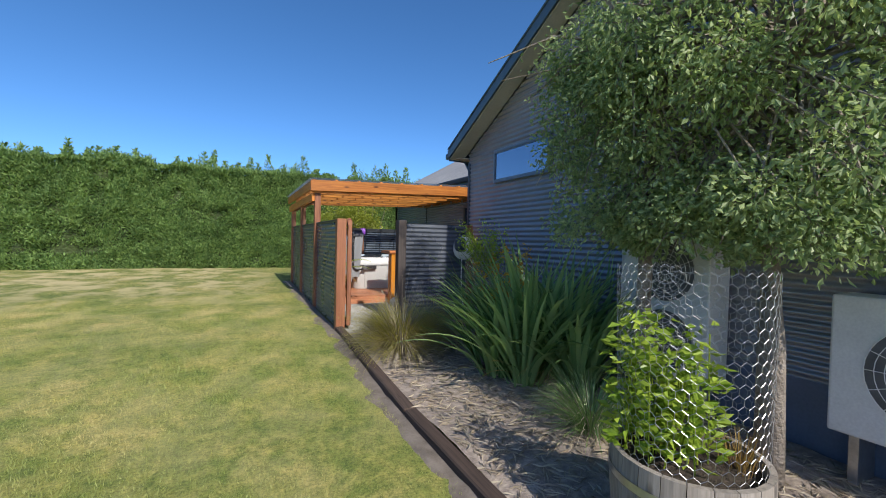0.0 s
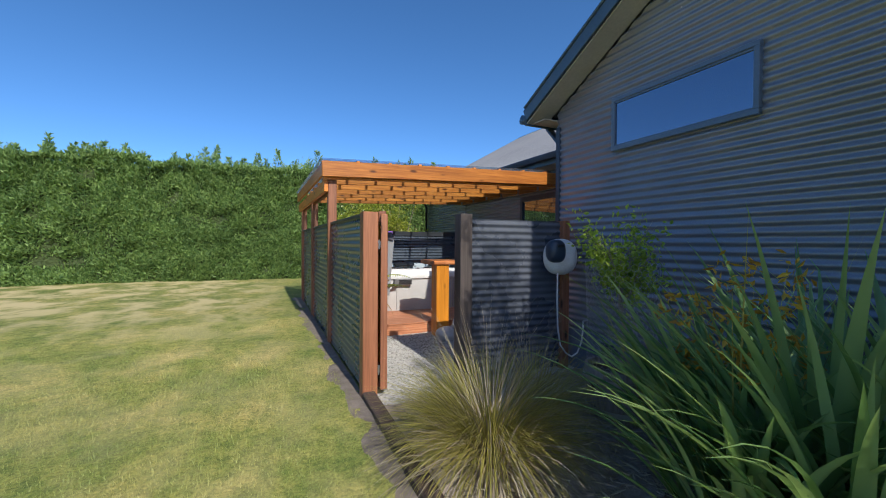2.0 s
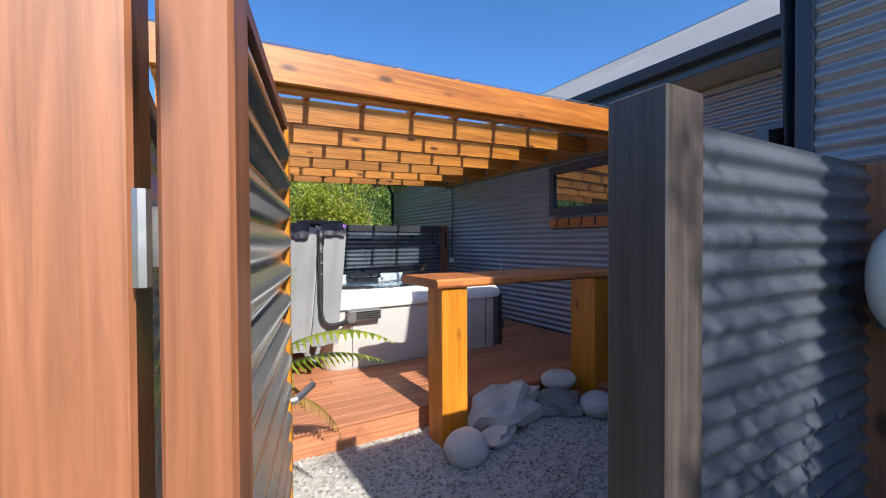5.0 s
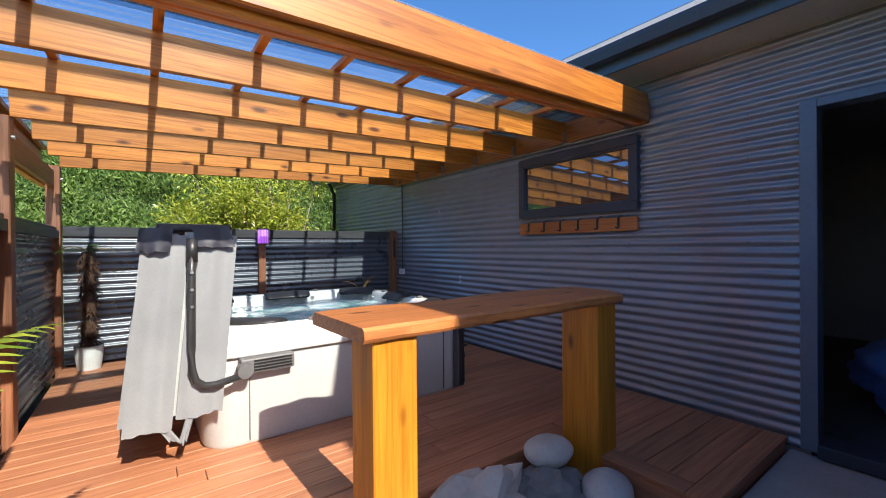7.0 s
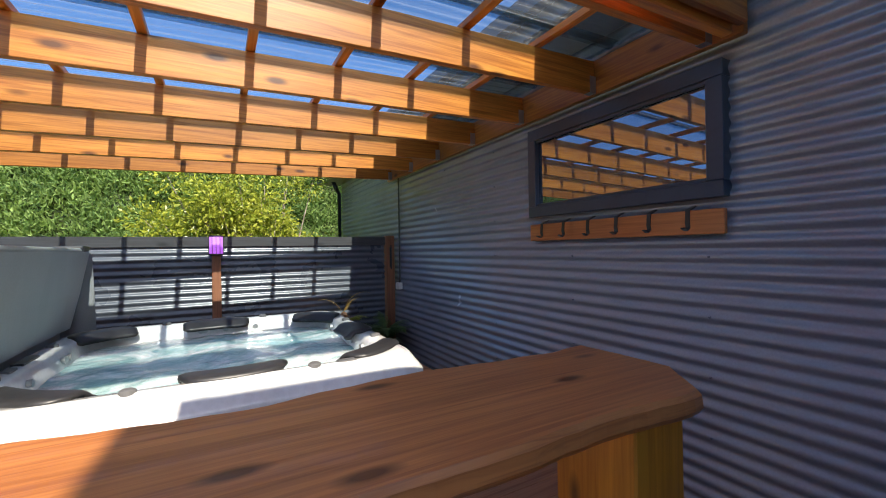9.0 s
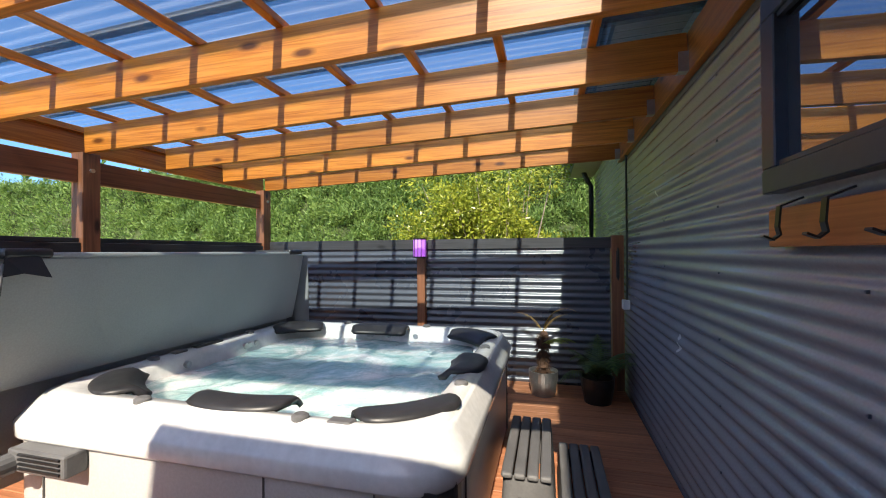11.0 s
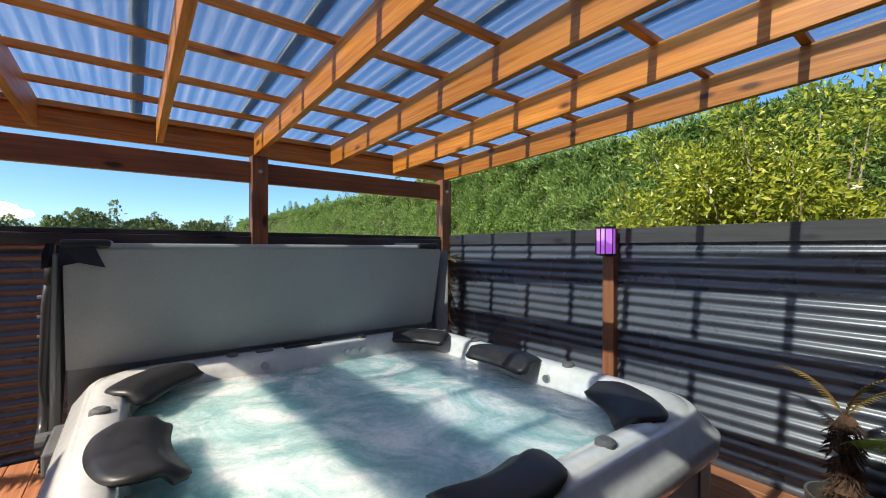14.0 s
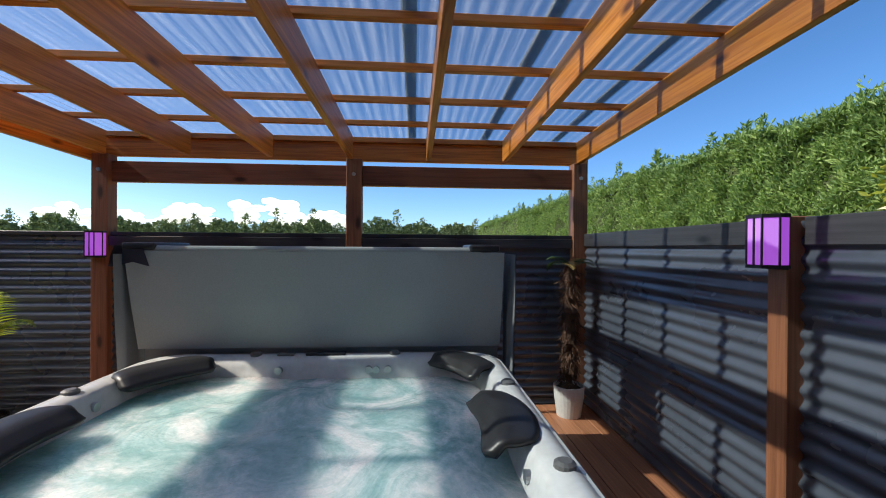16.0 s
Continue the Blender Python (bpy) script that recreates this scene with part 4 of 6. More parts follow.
# dry strap litter and bark chips on the bed
rng = np.random.default_rng(14)
spots = []
for k in range(5200):
    x, y = rng.uniform(1.2, 3.4), rng.uniform(-0.6, 4.9)
    a = rng.uniform(0, 2 * math.pi)
    spots.append(((x, y, bed_z(x, y) + rng.uniform(0.0, 0.02)), (math.cos(a), math.sin(a), 0.08)))
cards("leaf_litter", spots, LITTER, None, 0.13, 0.10, 41, 0.2, 0.08)
tagged(bpy.data.objects["leaf_litter"], "dry straw-coloured leaf litter on the bed", "leaf litter", kind="stuff")

# ---- deck ----
DZ = 0.37
deck = tagged(new("floor_deck"), "red-brown oiled hardwood deck boards with a step edge", "deck", kind="structure")
shared = {}


def board(x0, x1, y0, y1, material=DECK_X):
    key = (round(x1 - x0, 3), round(y1 - y0, 3), material.name)
    if key not in shared:
        bm = box(-(x1 - x0) / 2, (x1 - x0) / 2, -(y1 - y0) / 2, (y1 - y0) / 2, -0.021, 0.0, 0.003)
        me = bpy.data.meshes.new("deck_board")
        bm.to_mesh(me)
        bm.free()
        me.materials.append(material)
        shared[key] = me
    ob = new("deck_board", shared[key])
    ob.parent = deck
    ob.location = ((x0 + x1) / 2, (y0 + y1) / 2, DZ)
    return ob


BW, GAP = 0.1385, 0.003
DY0 = 7.50
y = DY0 + BW + GAP
board(1.16, 4.29, DY0, DY0 + BW)
rng = random.Random(3)
while y < 11.78:
    j = rng.uniform(2.0, 4.6)
    board(1.16, j - 0.002, y, y + BW)
    board(j + 0.002, WX - 0.022, y, y + BW)
    y += BW + GAP
y = 6.53 + BW + GAP
board(4.17, WX - 0.022, 6.53, 6.53 + BW)
while y < DY0 + BW:
    board(4.17 + BW + GAP, WX - 0.022, y, y + BW)
    y += BW + GAP
board(4.17, 4.17 + BW, 6.53 + BW + GAP, DY0 - GAP, DECK_Y)
part("deck_riser", box(1.16, 4.19, DY0 + 0.012, DY0 + 0.034, 0.12, DZ - 0.022, 0.002), DECK_X, deck, "red-brown deck riser board")
part("deck_riser", box(4.182, 4.204, 6.544, DY0 + 0.01, 0.12, DZ - 0.022, 0.002), DECK_Y, deck)
part("deck_riser", box(4.206, WX - 0.03, 6.544, 6.566, 0.12, DZ - 0.022, 0.002), DECK_X, deck)
part("deck_frame", box(1.2, WX - 0.05, DY0 + 0.06, 11.78, 0.05, DZ - 0.03), CHAR_X, deck)

# ---- pergola ----
perg = thing("pergola", "orange oiled pine pergola with clear corrugated roofing", "pergola")
X0, X1 = 1.0, WX - 0.055


def roof_line(x):
    return 2.592 + (x - 1.1) * 0.0340            # underside of the rafters


RAF = [7.62 + 0.695 * k for k in range(7)]
for y in RAF:
    part("rafter", tilt_box((X0 + 0.16, y, roof_line(X0 + 0.16) + 0.100), (X1 - 0.004, y, roof_line(X1) + 0.100), 0.044, 0.200, 0.003), ORANGE_X, perg)
for k in range(8):
    x = 1.47 + 0.49 * k
    part("purlin", box(x - 0.023, x + 0.023, 7.46, 11.9, roof_line(x) + 0.202, roof_line(x) + 0.240, 0.003), ORANGE_Y, perg)
part("front_fascia", tilt_box((X0 - 0.06, 7.42, roof_line(X0) + 0.096), (5.28, 7.42, roof_line(5.28) + 0.096), 0.045, 0.225, 0.008), ORANGE_X, perg)
part("front_beam", tilt_box((X0 - 0.03, 7.475, roof_line(X0) + 0.055), (5.26, 7.475, roof_line(5.26) + 0.055), 0.05, 0.20, 0.006), ORANGE_X, perg)
part("outer_fascia", box(X0 - 0.045, X0, 7.446, 11.95, 2.612, 2.80, 0.006), ORANGE_Y, perg)
part("outer_purlin", box(X0 + 0.002, X0 + 0.045, 7.50, 11.9, roof_line(X0) + 0.19, roof_line(X0) + 0.236, 0.003), ORANGE_Y, perg)
part("ledger", box(X1, WX - 0.012, 7.46, 11.95, 2.73, 2.945, 0.004), ORANGE_Y, perg)
POSTS = (7.585, 9.735, 11.81)
for y in POSTS:
    p = part("post", box(1.045, 1.165, y - 0.068, y + 0.068, 0.05, 2.60, 0.006), BROWN_Z, perg, "brown-stained square pergola post")
    part("bolt", tube([(1.165, y, 2.46), (1.18, y, 2.46)], 0.017, 8), STEEL, p)
    part("bolt", tube([(1.03, y, 2.46), (1.045, y, 2.46)], 0.017, 8), STEEL, p)
for a, b in zip(POSTS, POSTS[1:]):
    part("outer_beam", box(1.075, 1.12, a + 0.07, b - 0.07, 2.365, 2.545, 0.004), BROWN_Y, perg, "brown-stained beam between the posts")
part("front_post_beam", box(0.985, 1.04, 7.52, 11.9, 2.375, 2.54, 0.004), ORANGE_Y, perg)
for y in RAF:
    part("joist_hanger", box(X1 - 0.05, X1, y - 0.026, y + 0.026, roof_line(X1) - 0.004, roof_line(X1) + 0.10), STEEL, perg)
# clear roofing: ribs run down the slope, side laps show as darker strips
lap = 0.69
yy = 7.45
while yy < 11.98:
    y1 = min(yy + lap + 0.07, 12.02)
    bm = bmesh.new()
    n = int((y1 - yy) / 0.0762 * 6)
    prev = None
    for i in range(n + 1):
        y = yy + (y1 - yy) * i / n
        o = 0.009 * math.sin(2 * math.pi * y / 0.0762) + (0.004 if i < 6 else 0)
        row = [bm.verts.new((x, y, roof_line(x) + 0.254 + o)) for x in (0.93, WX - 0.012)]
        if prev:
            bm.faces.new((prev[0], row[0], row[1], prev[1])).smooth = True
        prev = row
    part("roof_sheet", bm, POLY, perg, "clear corrugated polycarbonate sheet")
    if yy > 7.5:
        bm = box(0.94, WX - 0.02, yy, yy + 0.075, 0, 0.002)
        for vv in bm.verts:
            vv.co.z += roof_line(vv.co.x) + 0.269
        part("lap_strip", bm, POLY_LAP, perg, "darker doubled lap of the roofing")
    yy += lap

# ---- fences ----
def fence_run(name, label, sheets, posts, rails):
    f = thing(name, label, "fence")
    for p, q, z0, z1, face in sheets:
        solid_sheet(part("steel_sheet", corrugated(p, q, z0, z1, face), FENCE_STEEL, f))
    for b, m in posts:
        part("fence_post", box(*b, 0.005), m, f)
    for b, m in rails:
        part("rail", box(*b, 0.004), m, f)
    return f


FT = 1.93
fence_run("lawn_fence", "charcoal corrugated steel fence with timber posts along the lawn",
          [((1.10, 5.36), (1.10, 7.515), 0.17, FT - 0.03, 1), ((1.10, 7.655), (1.10, 9.665), 0.17, FT - 0.03, 1), ((1.10, 9.805), (1.10, 11.74), 0.17, FT - 0.03, 1)],
          [((1.03, 1.175, 5.22, 5.36, 0.0, FT + 0.0), BROWN_Z)],
          [((1.075, 1.135, 5.36, 7.515, FT - 0.035, FT), CHAR_Y), ((1.075, 1.135, 7.655, 9.665, FT - 0.035, FT), CHAR_Y), ((1.075, 1.135, 9.805, 11.74, FT - 0.035, FT), CHAR_Y),
           ((1.112, 1.155, 7.655, 9.665, FT - 0.12, FT - 0.037), CHAR_Y), ((1.112, 1.155, 9.805, 11.74, FT - 0.12, FT - 0.037), CHAR_Y)])
fence_run("end_fence", "charcoal corrugated steel fence closing the end of the deck",
          [((3.19, 11.86), (1.17, 11.86), 0.36, FT, 1), ((5.28, 11.86), (3.28, 11.86), 0.36, FT, 1)],
          [((3.188, 3.282, 11.79, 11.90, 0.2, FT + 0.02), BROWN_Z), ((5.29, 5.405, 11.79, 11.90, 0.2, FT + 0.03), BROWN_Z)],
          [((1.17, 3.17, 11.842, 11.885, FT - 0.10, FT + 0.015), CHAR_X), ((3.30, 5.288, 11.842, 11.885, FT - 0.10, FT + 0.015), CHAR_X),
           ((1.17, 3.17, 11.872, 11.915, 0.9, 0.98), CHAR_X), ((3.30, 5.288, 11.872, 11.915, 0.9, 0.98), CHAR_X)])
bolt = thing("gate_bolt", "black slide bolt fixed to the end post", "bolt")
part("plate", box(5.33, 5.36, 11.776, 11.79, 1.52, 1.80, 0.003), BLACK, bolt)
part("rod", tube([(5.345, 11.766, 1.50), (5.345, 11.766, 1.83)], 0.008, 8), BLACK, bolt)
# side panel between the gate and the house
fence_run("side_panel", "charcoal corrugated steel panel with dark posts, dappled with sun",
          [((2.21, 5.30), (3.40, 5.28), 0.18, FT - 0.03, -1)],
          [((2.07, 2.21, 5.255, 5.405, 0.0, FT + 0.02), CHAR_Z), ((3.40, 3.50, 5.22, 5.33, 0.0, FT - 0.02), BROWN_Z)],
          [((2.212, 3.398, 5.312, 5.355, FT - 0.12, FT - 0.05), CHAR_X), ((2.212, 3.398, 5.312, 5.355, 0.25, 0.33), CHAR_X)])
# the gate leaf, swung open along the fence
GATE_STEEL = mottled("glossy charcoal gate steel", (0.15, 0.152, 0.15), (0.185, 0.187, 0.183), 2.0, 0.2, 0.0, 60.0, 0.02, 0.001)
GATE_STEEL.node_tree.nodes["Principled BSDF"].inputs["IOR"].default_value = 2.3
gate = thing("gate", "open timber-framed corrugated steel gate leaf", "gate")
gate.matrix_basis = pose(1.235, 5.24, 0, 0, 0, -14.0)
part("stile", box(-0.03, 0.035, -0.05, 0.03, 0.23, FT - 0.02, 0.005), BROWN_Z, gate)
part("stile", box(-0.052, 0.024, 0.646, 0.70, 0.23, FT - 0.02, 0.005), ORANGE_Z, gate)
part("top_rail", box(-0.052, -0.008, 0.03, 0.61, FT - 0.10, FT - 0.02, 0.004), BROWN_Y, gate)
part("bottom_rail", box(-0.052, -0.008, 0.03, 0.61, 0.23, 0.31, 0.004), BROWN_Y, gate)
solid_sheet(part("steel_sheet", corrugated((0.018, 0.640), (0.018, 0.032), 0.25, FT - 0.05, 1), GATE_STEEL, gate))
part("cap", box(-0.05, 0.02, 0.03, 0.676, FT - 0.018, FT + 0.012, 0.003), BROWN_Y, gate)
part("drop_bolt", tube([(0.02, 0.66, 1.20), (0.035, 0.66, 1.20), (0.075, 0.76, 1.205)], 0.010, 10), STEEL, gate, "zinc slide bolt")
for z in (0.42, 1.62):
    h = part("hinge", box(-0.062, -0.032, -0.03, 0.02, z - 0.03, z + 0.03, 0.003), STEEL, gate)
    part("pin", tube([(-0.045, -0.04, z - 0.045), (-0.045, -0.04, z + 0.045)], 0.008, 8), STEEL, h)

# ---- the spa ----
TX0, TX1, TY0, TY1 = 2.15, 4.36, 8.62, 10.87


def ring(x0, x1, y0, y1, r, z, per=8, wave=0.0):
    """A rounded rectangle of points at height z."""
    out = []
    for cx, cy, a0 in ((x1 - r, y1 - r, 0), (x0 + r, y1 - r, 90), (x0 + r, y0 + r, 180), (x1 - r, y0 + r, 270)):
        for k in range(per + 1):
            a = radians(a0 + 90 * k / per)
            out.append((cx + r * math.cos(a), cy + r * math.sin(a), z))
    return out


def loft(rings, bm=None, close=None):
    bm = bm or bmesh.new()
    rows = [[bm.verts.new(p) for p in r] for r in rings]
    n = len(rows[0])
    for a, b in zip(rows, rows[1:]):
        for k in range(n):
            bm.faces.new((a[k], a[(k + 1) % n], b[(k + 1) % n], b[k])).smooth = True
    if close == "top":
        bm.faces.new(rows[-1])
    return bm


def inset(d, r, z):
    return ring(TX0 + d, TX1 - d, TY0 + d, TY1 - d, r, z)


spa = thing("hot_tub", "white acrylic hot tub with pale grey cabinet, jets running", "hot tub")
cab = part("cabinet", loft([inset(0.05, 0.17, DZ + 0.001), inset(0.035, 0.18, DZ + 0.03), inset(0.03, 0.18, 0.98)]), CABINET, spa, "pale grey moulded cabinet panels")
for x in (TX0 + 0.30, (TX0 + TX1) / 2 + 0.35, TX1 - 0.30):
    part("panel_joint", box(x - 0.003, x + 0.003, TY0 + 0.024, TY0 + 0.034, DZ + 0.03, 0.97), PLASTIC, cab)
for y in (TY0 + 0.3, TY1 - 0.3):
    part("panel_joint", box(TX1 - 0.034, TX1 - 0.024, y - 0.003, y + 0.003, DZ + 0.03, 0.97), PLASTIC, cab)
part("cabinet_corner", loft([ring(TX1 - 0.24, TX1 - 0.022, TY0 + 0.022, TY0 + 0.24, 0.17, DZ + 0.02, 8), ring(TX1 - 0.24, TX1 - 0.022, TY0 + 0.022, TY0 + 0.24, 0.17, 0.985, 8)]), PLASTIC, cab, "dark grey corner panel")


def basin(d, r, z):
    """The opening: a rounded square whose sides swell between the headrests."""
    pts = []
    cx, cy = (TX0 + TX1) / 2, (TY0 + TY1) / 2
    for x, y, zz in ring(TX0 + d, TX1 - d, TY0 + d, TY1 - d, r, z, 14):
        a = math.atan2(y - cy, x - cx)
        s = 1 + 0.028 * math.cos(8 * a + 0.4)
        pts.append((cx + (x - cx) * s, cy + (y - cy) * s, zz))
    return pts


def lip(d, r, z):
    return ring(TX0 + d, TX1 - d, TY0 + d, TY1 - d, r, z, 14)


def shoulder(rows, rise):
    """Lift the rim in soft humps behind each headrest."""
    cx, cy = (TX0 + TX1) / 2, (TY0 + TY1) / 2
    return [(x, y, z + rise * max(0, math.cos(8 * math.atan2(y - cy, x - cx)))) for x, y, z in rows]


shell = part("acrylic_shell", loft([
    lip(0.03, 0.20, 0.960), lip(0.004, 0.21, 0.965), lip(0.0, 0.21, 0.975), lip(-0.004, 0.22, 1.035), lip(0.004, 0.22, 1.046),
    shoulder(lip(0.055, 0.23, 1.118), 0.008), shoulder(lip(0.066, 0.23, 1.127), 0.010), shoulder(lip(0.072, 0.235, 1.1235), 0.010), shoulder(lip(0.080, 0.24, 1.1305), 0.012),
    shoulder(lip(0.11, 0.25, 1.144), 0.012), lip(0.135, 0.29, 1.146), basin(0.168, 0.35, 1.140), basin(0.184, 0.37, 1.125), basin(0.196, 0.38, 1.085),
    basin(0.212, 0.39, 1.02), basin(0.30, 0.40, 0.80), basin(0.42, 0.40, 0.62)], close="top"), ACRYLIC, spa, "glossy white marbled acrylic shell")
# water, heaved by the jets
bm = bmesh.new()
N = 90
grid = [[None] * (N + 1) for _ in range(N + 1)]
for j in range(N + 1):
    for i in range(N + 1):
        x, y = TX0 + 0.175 + (TX1 - TX0 - 0.35) * i / N, TY0 + 0.175 + (TY1 - TY0 - 0.35) * j / N
        c = Vector((x * 3.2, y * 3.2, 0))
        z = 1.028 + 0.014 * noise.noise(c) + 0.007 * noise.noise(c * 2.7) + 0.003 * noise.noise(c * 7)
        grid[j][i] = bm.verts.new((x, y, z))
for j in range(N):
    for i in range(N):
        bm.faces.new((grid[j][i], grid[j][i + 1], grid[j + 1][i + 1], grid[j + 1][i])).smooth = True
part("water", bm, WATER, spa, "milky turquoise water foamed by the jets")
rng = np.random.default_rng(77)


def cushion(name, x, y, turn, ln, wd, parent, label):
    """A moulded headrest: a curved pad, thick at its rim side, that hangs over into the basin."""
    bm = bmesh.new()
    nu, nv = 18, 8
    rows = []
    for i in range(nu + 1):
        u = 2 * i / nu - 1
        row = []
        for j in range(nv + 1):
            v = j / nv
            e = math.sqrt(max(0, 1 - abs(u) ** 5))
            yy = wd * (v - 0.5) * (0.42 + 0.58 * math.sqrt(max(0, 1 - abs(u) ** 7))) + 0.05 * u * u
            zz = 0.02 * math.sin(math.pi * min(1, v * 1.15)) ** 0.4 * (0.35 + 0.65 * e) if 0 < v < 1 else 0
            zz -= 0.045 * max(0, v - 0.6) ** 1.2 * 2.5
            row.append(bm.verts.new((ln / 2 * u, yy, zz + 0.002)))
        rows.append(row)
    for a, b in zip(rows, rows[1:]):
        for k in range(nv):
            bm.faces.new((a[k], b[k], b[k + 1], a[k + 1])).smooth = True
    bm.transform(pose(x, y, 1.146, 0, 0, turn))
    ob = part(name, bm, RUBBER, parent, label)
    m = ob.modifiers.new("pad", "SOLIDIFY")
    m.thickness, m.offset = 0.022, -0.6
    return ob


for x, y, turn, ln, wd in ((3.33, 8.84, 3, 0.50, 0.20), (4.10, 8.93, 38, 0.46, 0.19), (2.52, 8.92, -38, 0.46, 0.2), (2.45, 10.58, 215, 0.42, 0.19), (3.24, 10.65, 180, 0.50, 0.19), (4.09, 10.51, 140, 0.44, 0.19), (4.20, 9.66, 90, 0.40, 0.2)):
    cushion("headrest", x, y, turn, ln, wd + 0.025, spa, "black moulded foam headrest")
for x, y in ((2.275, 9.32), (2.275, 10.16), (2.90, 8.745), (3.70, 8.745), (2.86, 10.745), (3.62, 10.745), (4.235, 9.30), (4.235, 10.08)):
    part("valve_knob", lathe([(0.035, -0.004), (0.034, 0.014), (0.022, 0.022)], (x, y, 1.143), 14), PLASTIC, spa, smooth=False)
part("control_panel", box(2.242, 2.30, 9.62, 9.86, 1.140, 1.158, 0.005), BLACK, spa, "black touch control panel")
part("filter_lid", box(3.82, 3.93, 8.725, 8.785, 1.135, 1.153, 0.008), PLASTIC, spa)
part("filter_lid", box(2.25, 2.30, 9.45, 9.55, 1.140, 1.156, 0.004), PLASTIC, spa)
for k in range(16):
    s = k % 4
    t = rng.uniform(0.2, 0.8)
    lx, ly = TX1 - TX0 - 0.54, TY1 - TY0 - 0.54
    x, y = ((TX0 + 0.27 + lx * t, TY0 + 0.224), (TX0 + 0.27 + lx * t, TY1 - 0.224), (TX0 + 0.224, TY0 + 0.27 + ly * t), (TX1 - 0.224, TY0 + 0.27 + ly * t))[s]
    d = ((0, 1, 0), (0, -1, 0), (1, 0, 0), (-1, 0, 0))[s]
    part("jet", tube([(x - d[0] * 0.02, y - d[1] * 0.02, 1.075), (x + d[0] * 0.006, y + d[1] * 0.006, 1.075)], 0.022, 12), STEEL, spa)

# the cover, folded and hung beside the tub on its lifter
cover = thing("spa_cover", "folded grey vinyl hot-tub cover hanging on a lifter", "cover")


def slab_cover(name, prof, y0, y1, mat, label):
    bm = bmesh.new()
    n = 16
    rows = []
    for k in range(n + 1):
        t = k / n
        y = y0 + (y1 - y0) * t
        sag = 0.008 * noise.noise(Vector((t * 5, 1, 0)))
        rows.append([bm.verts.new((px + sag + 0.006 * noise.noise(Vector((t * 9, pz * 4, 2))), y, pz)) for px, pz in prof])
    m = len(prof)
    for a, b in zip(rows, rows[1:]):
        for k in range(m):
            bm.faces.new((a[k], b[k], b[(k + 1) % m], a[(k + 1) % m]))
    bm.faces.new(rows[0])
    bm.faces.new(rows[-1][::-1])
    bmesh.ops.recalc_face_normals(bm, faces=bm.faces)
    return part(name, bm, mat, cover, label)


slab_cover("outer_half", [(1.90, 1.77), (2.06, 1.77), (2.03, 1.2), (1.98, 0.68), (1.76, 0.68), (1.82, 1.2)], 8.58, 10.80, VINYL, "grey vinyl cover half")
slab_cover("inner_half", [(2.09, 1.78), (2.33, 1.78), (2.265, 1.45), (2.20, 1.17), (2.135, 1.155), (2.135, 0.69), (2.0, 0.69), (2.05, 1.2)], 8.58, 10.84, VINYL_IN, "pale grey cover half facing the tub")
part("fold_strip", box(1.91, 2.33, 8.66, 10.70, 1.775, 1.812, 0.016, segments=2), VINYL_IN, cover, "pale grey top fold")
for y in (8.57, 10.62):
    part("fold_cap", box(1.95, 2.34, y, y + 0.19, 1.785, 1.83, 0.014, segments=2), TUBE, cover, "dark plastic fold end cap")


def drape(name, x0, x1, y, z0, z1, mat, seed, bulge=0.03, lean=0.0, label=""):
    """A hanging flap of vinyl with soft upright folds and an uneven hem."""
    bm = bmesh.new()
    nu, nv = 16, 14
    rows = []
    for j in range(nv + 1):
        t = j / nv
        row = []
        for i in range(nu + 1):
            s = i / nu
            x = x0 + (x1 - x0) * s + lean * t
            f = math.sin(s * 9 + seed) * 0.5 + noise.noise(Vector((s * 3, t * 1.5, seed)))
            hem = 0.03 * noise.noise(Vector((s * 4, seed, 3)))
            row.append(bm.verts.new((x, y - 0.012 - bulge * (0.25 + 0.75 * t) * (0.6 + 0.5 * f), z1 + (z0 + hem - z1) * t)))
        rows.append(row)
    for a, b in zip(rows, rows[1:]):
        for k in range(nu):
            bm.faces.new((a[k], a[k + 1], b[k + 1], b[k])).smooth = True
    return solid_sheet(part(name, bm, mat, cover, label), 0.004)


drape("end_flap", 1.88, 2.11, 8.575, 0.64, 1.76, VINYL, 1.0, 0.055, -0.10, "grey vinyl end flap")
drape("end_flap", 2.13, 2.37, 8.575, 0.68, 1.76, VINYL, 4.0, 0.055, -0.10, "grey vinyl end flap")
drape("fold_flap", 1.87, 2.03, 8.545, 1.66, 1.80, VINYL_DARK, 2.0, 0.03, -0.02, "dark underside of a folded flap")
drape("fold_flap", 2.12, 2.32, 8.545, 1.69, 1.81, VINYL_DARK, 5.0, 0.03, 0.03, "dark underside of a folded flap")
drape("strap", 1.90, 1.95, 8.55, 0.56, 0.72, VINYL, 7.0, 0.02, 0.10, "short vinyl strap")
drape("strap", 2.09, 2.13, 8.55, 0.54, 0.72, VINYL, 8.0, 0.02, -0.05, "short vinyl strap")
drape("end_flap", 2.06, 2.33, 10.93, 0.98, 1.77, VINYL, 3.0, 0.05, 0.03, "grey vinyl end flap")
bm = bmesh.new()
a = [bm.verts.new(p) for p in ((2.330, 8.575, 1.79), (2.344, 8.70, 1.79), (2.352, 8.74, 1.69), (2.338, 8.64, 1.715), (2.318, 8.57, 1.70))]
bm.faces.new((a[0], a[1], a[3], a[4])), bm.faces.new((a[1], a[2], a[3]))
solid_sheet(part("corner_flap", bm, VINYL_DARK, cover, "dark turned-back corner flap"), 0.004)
lifter = thing("cover_lifter", "dark tubular cover lifter arm with a bracket on the tub", "cover lifter")
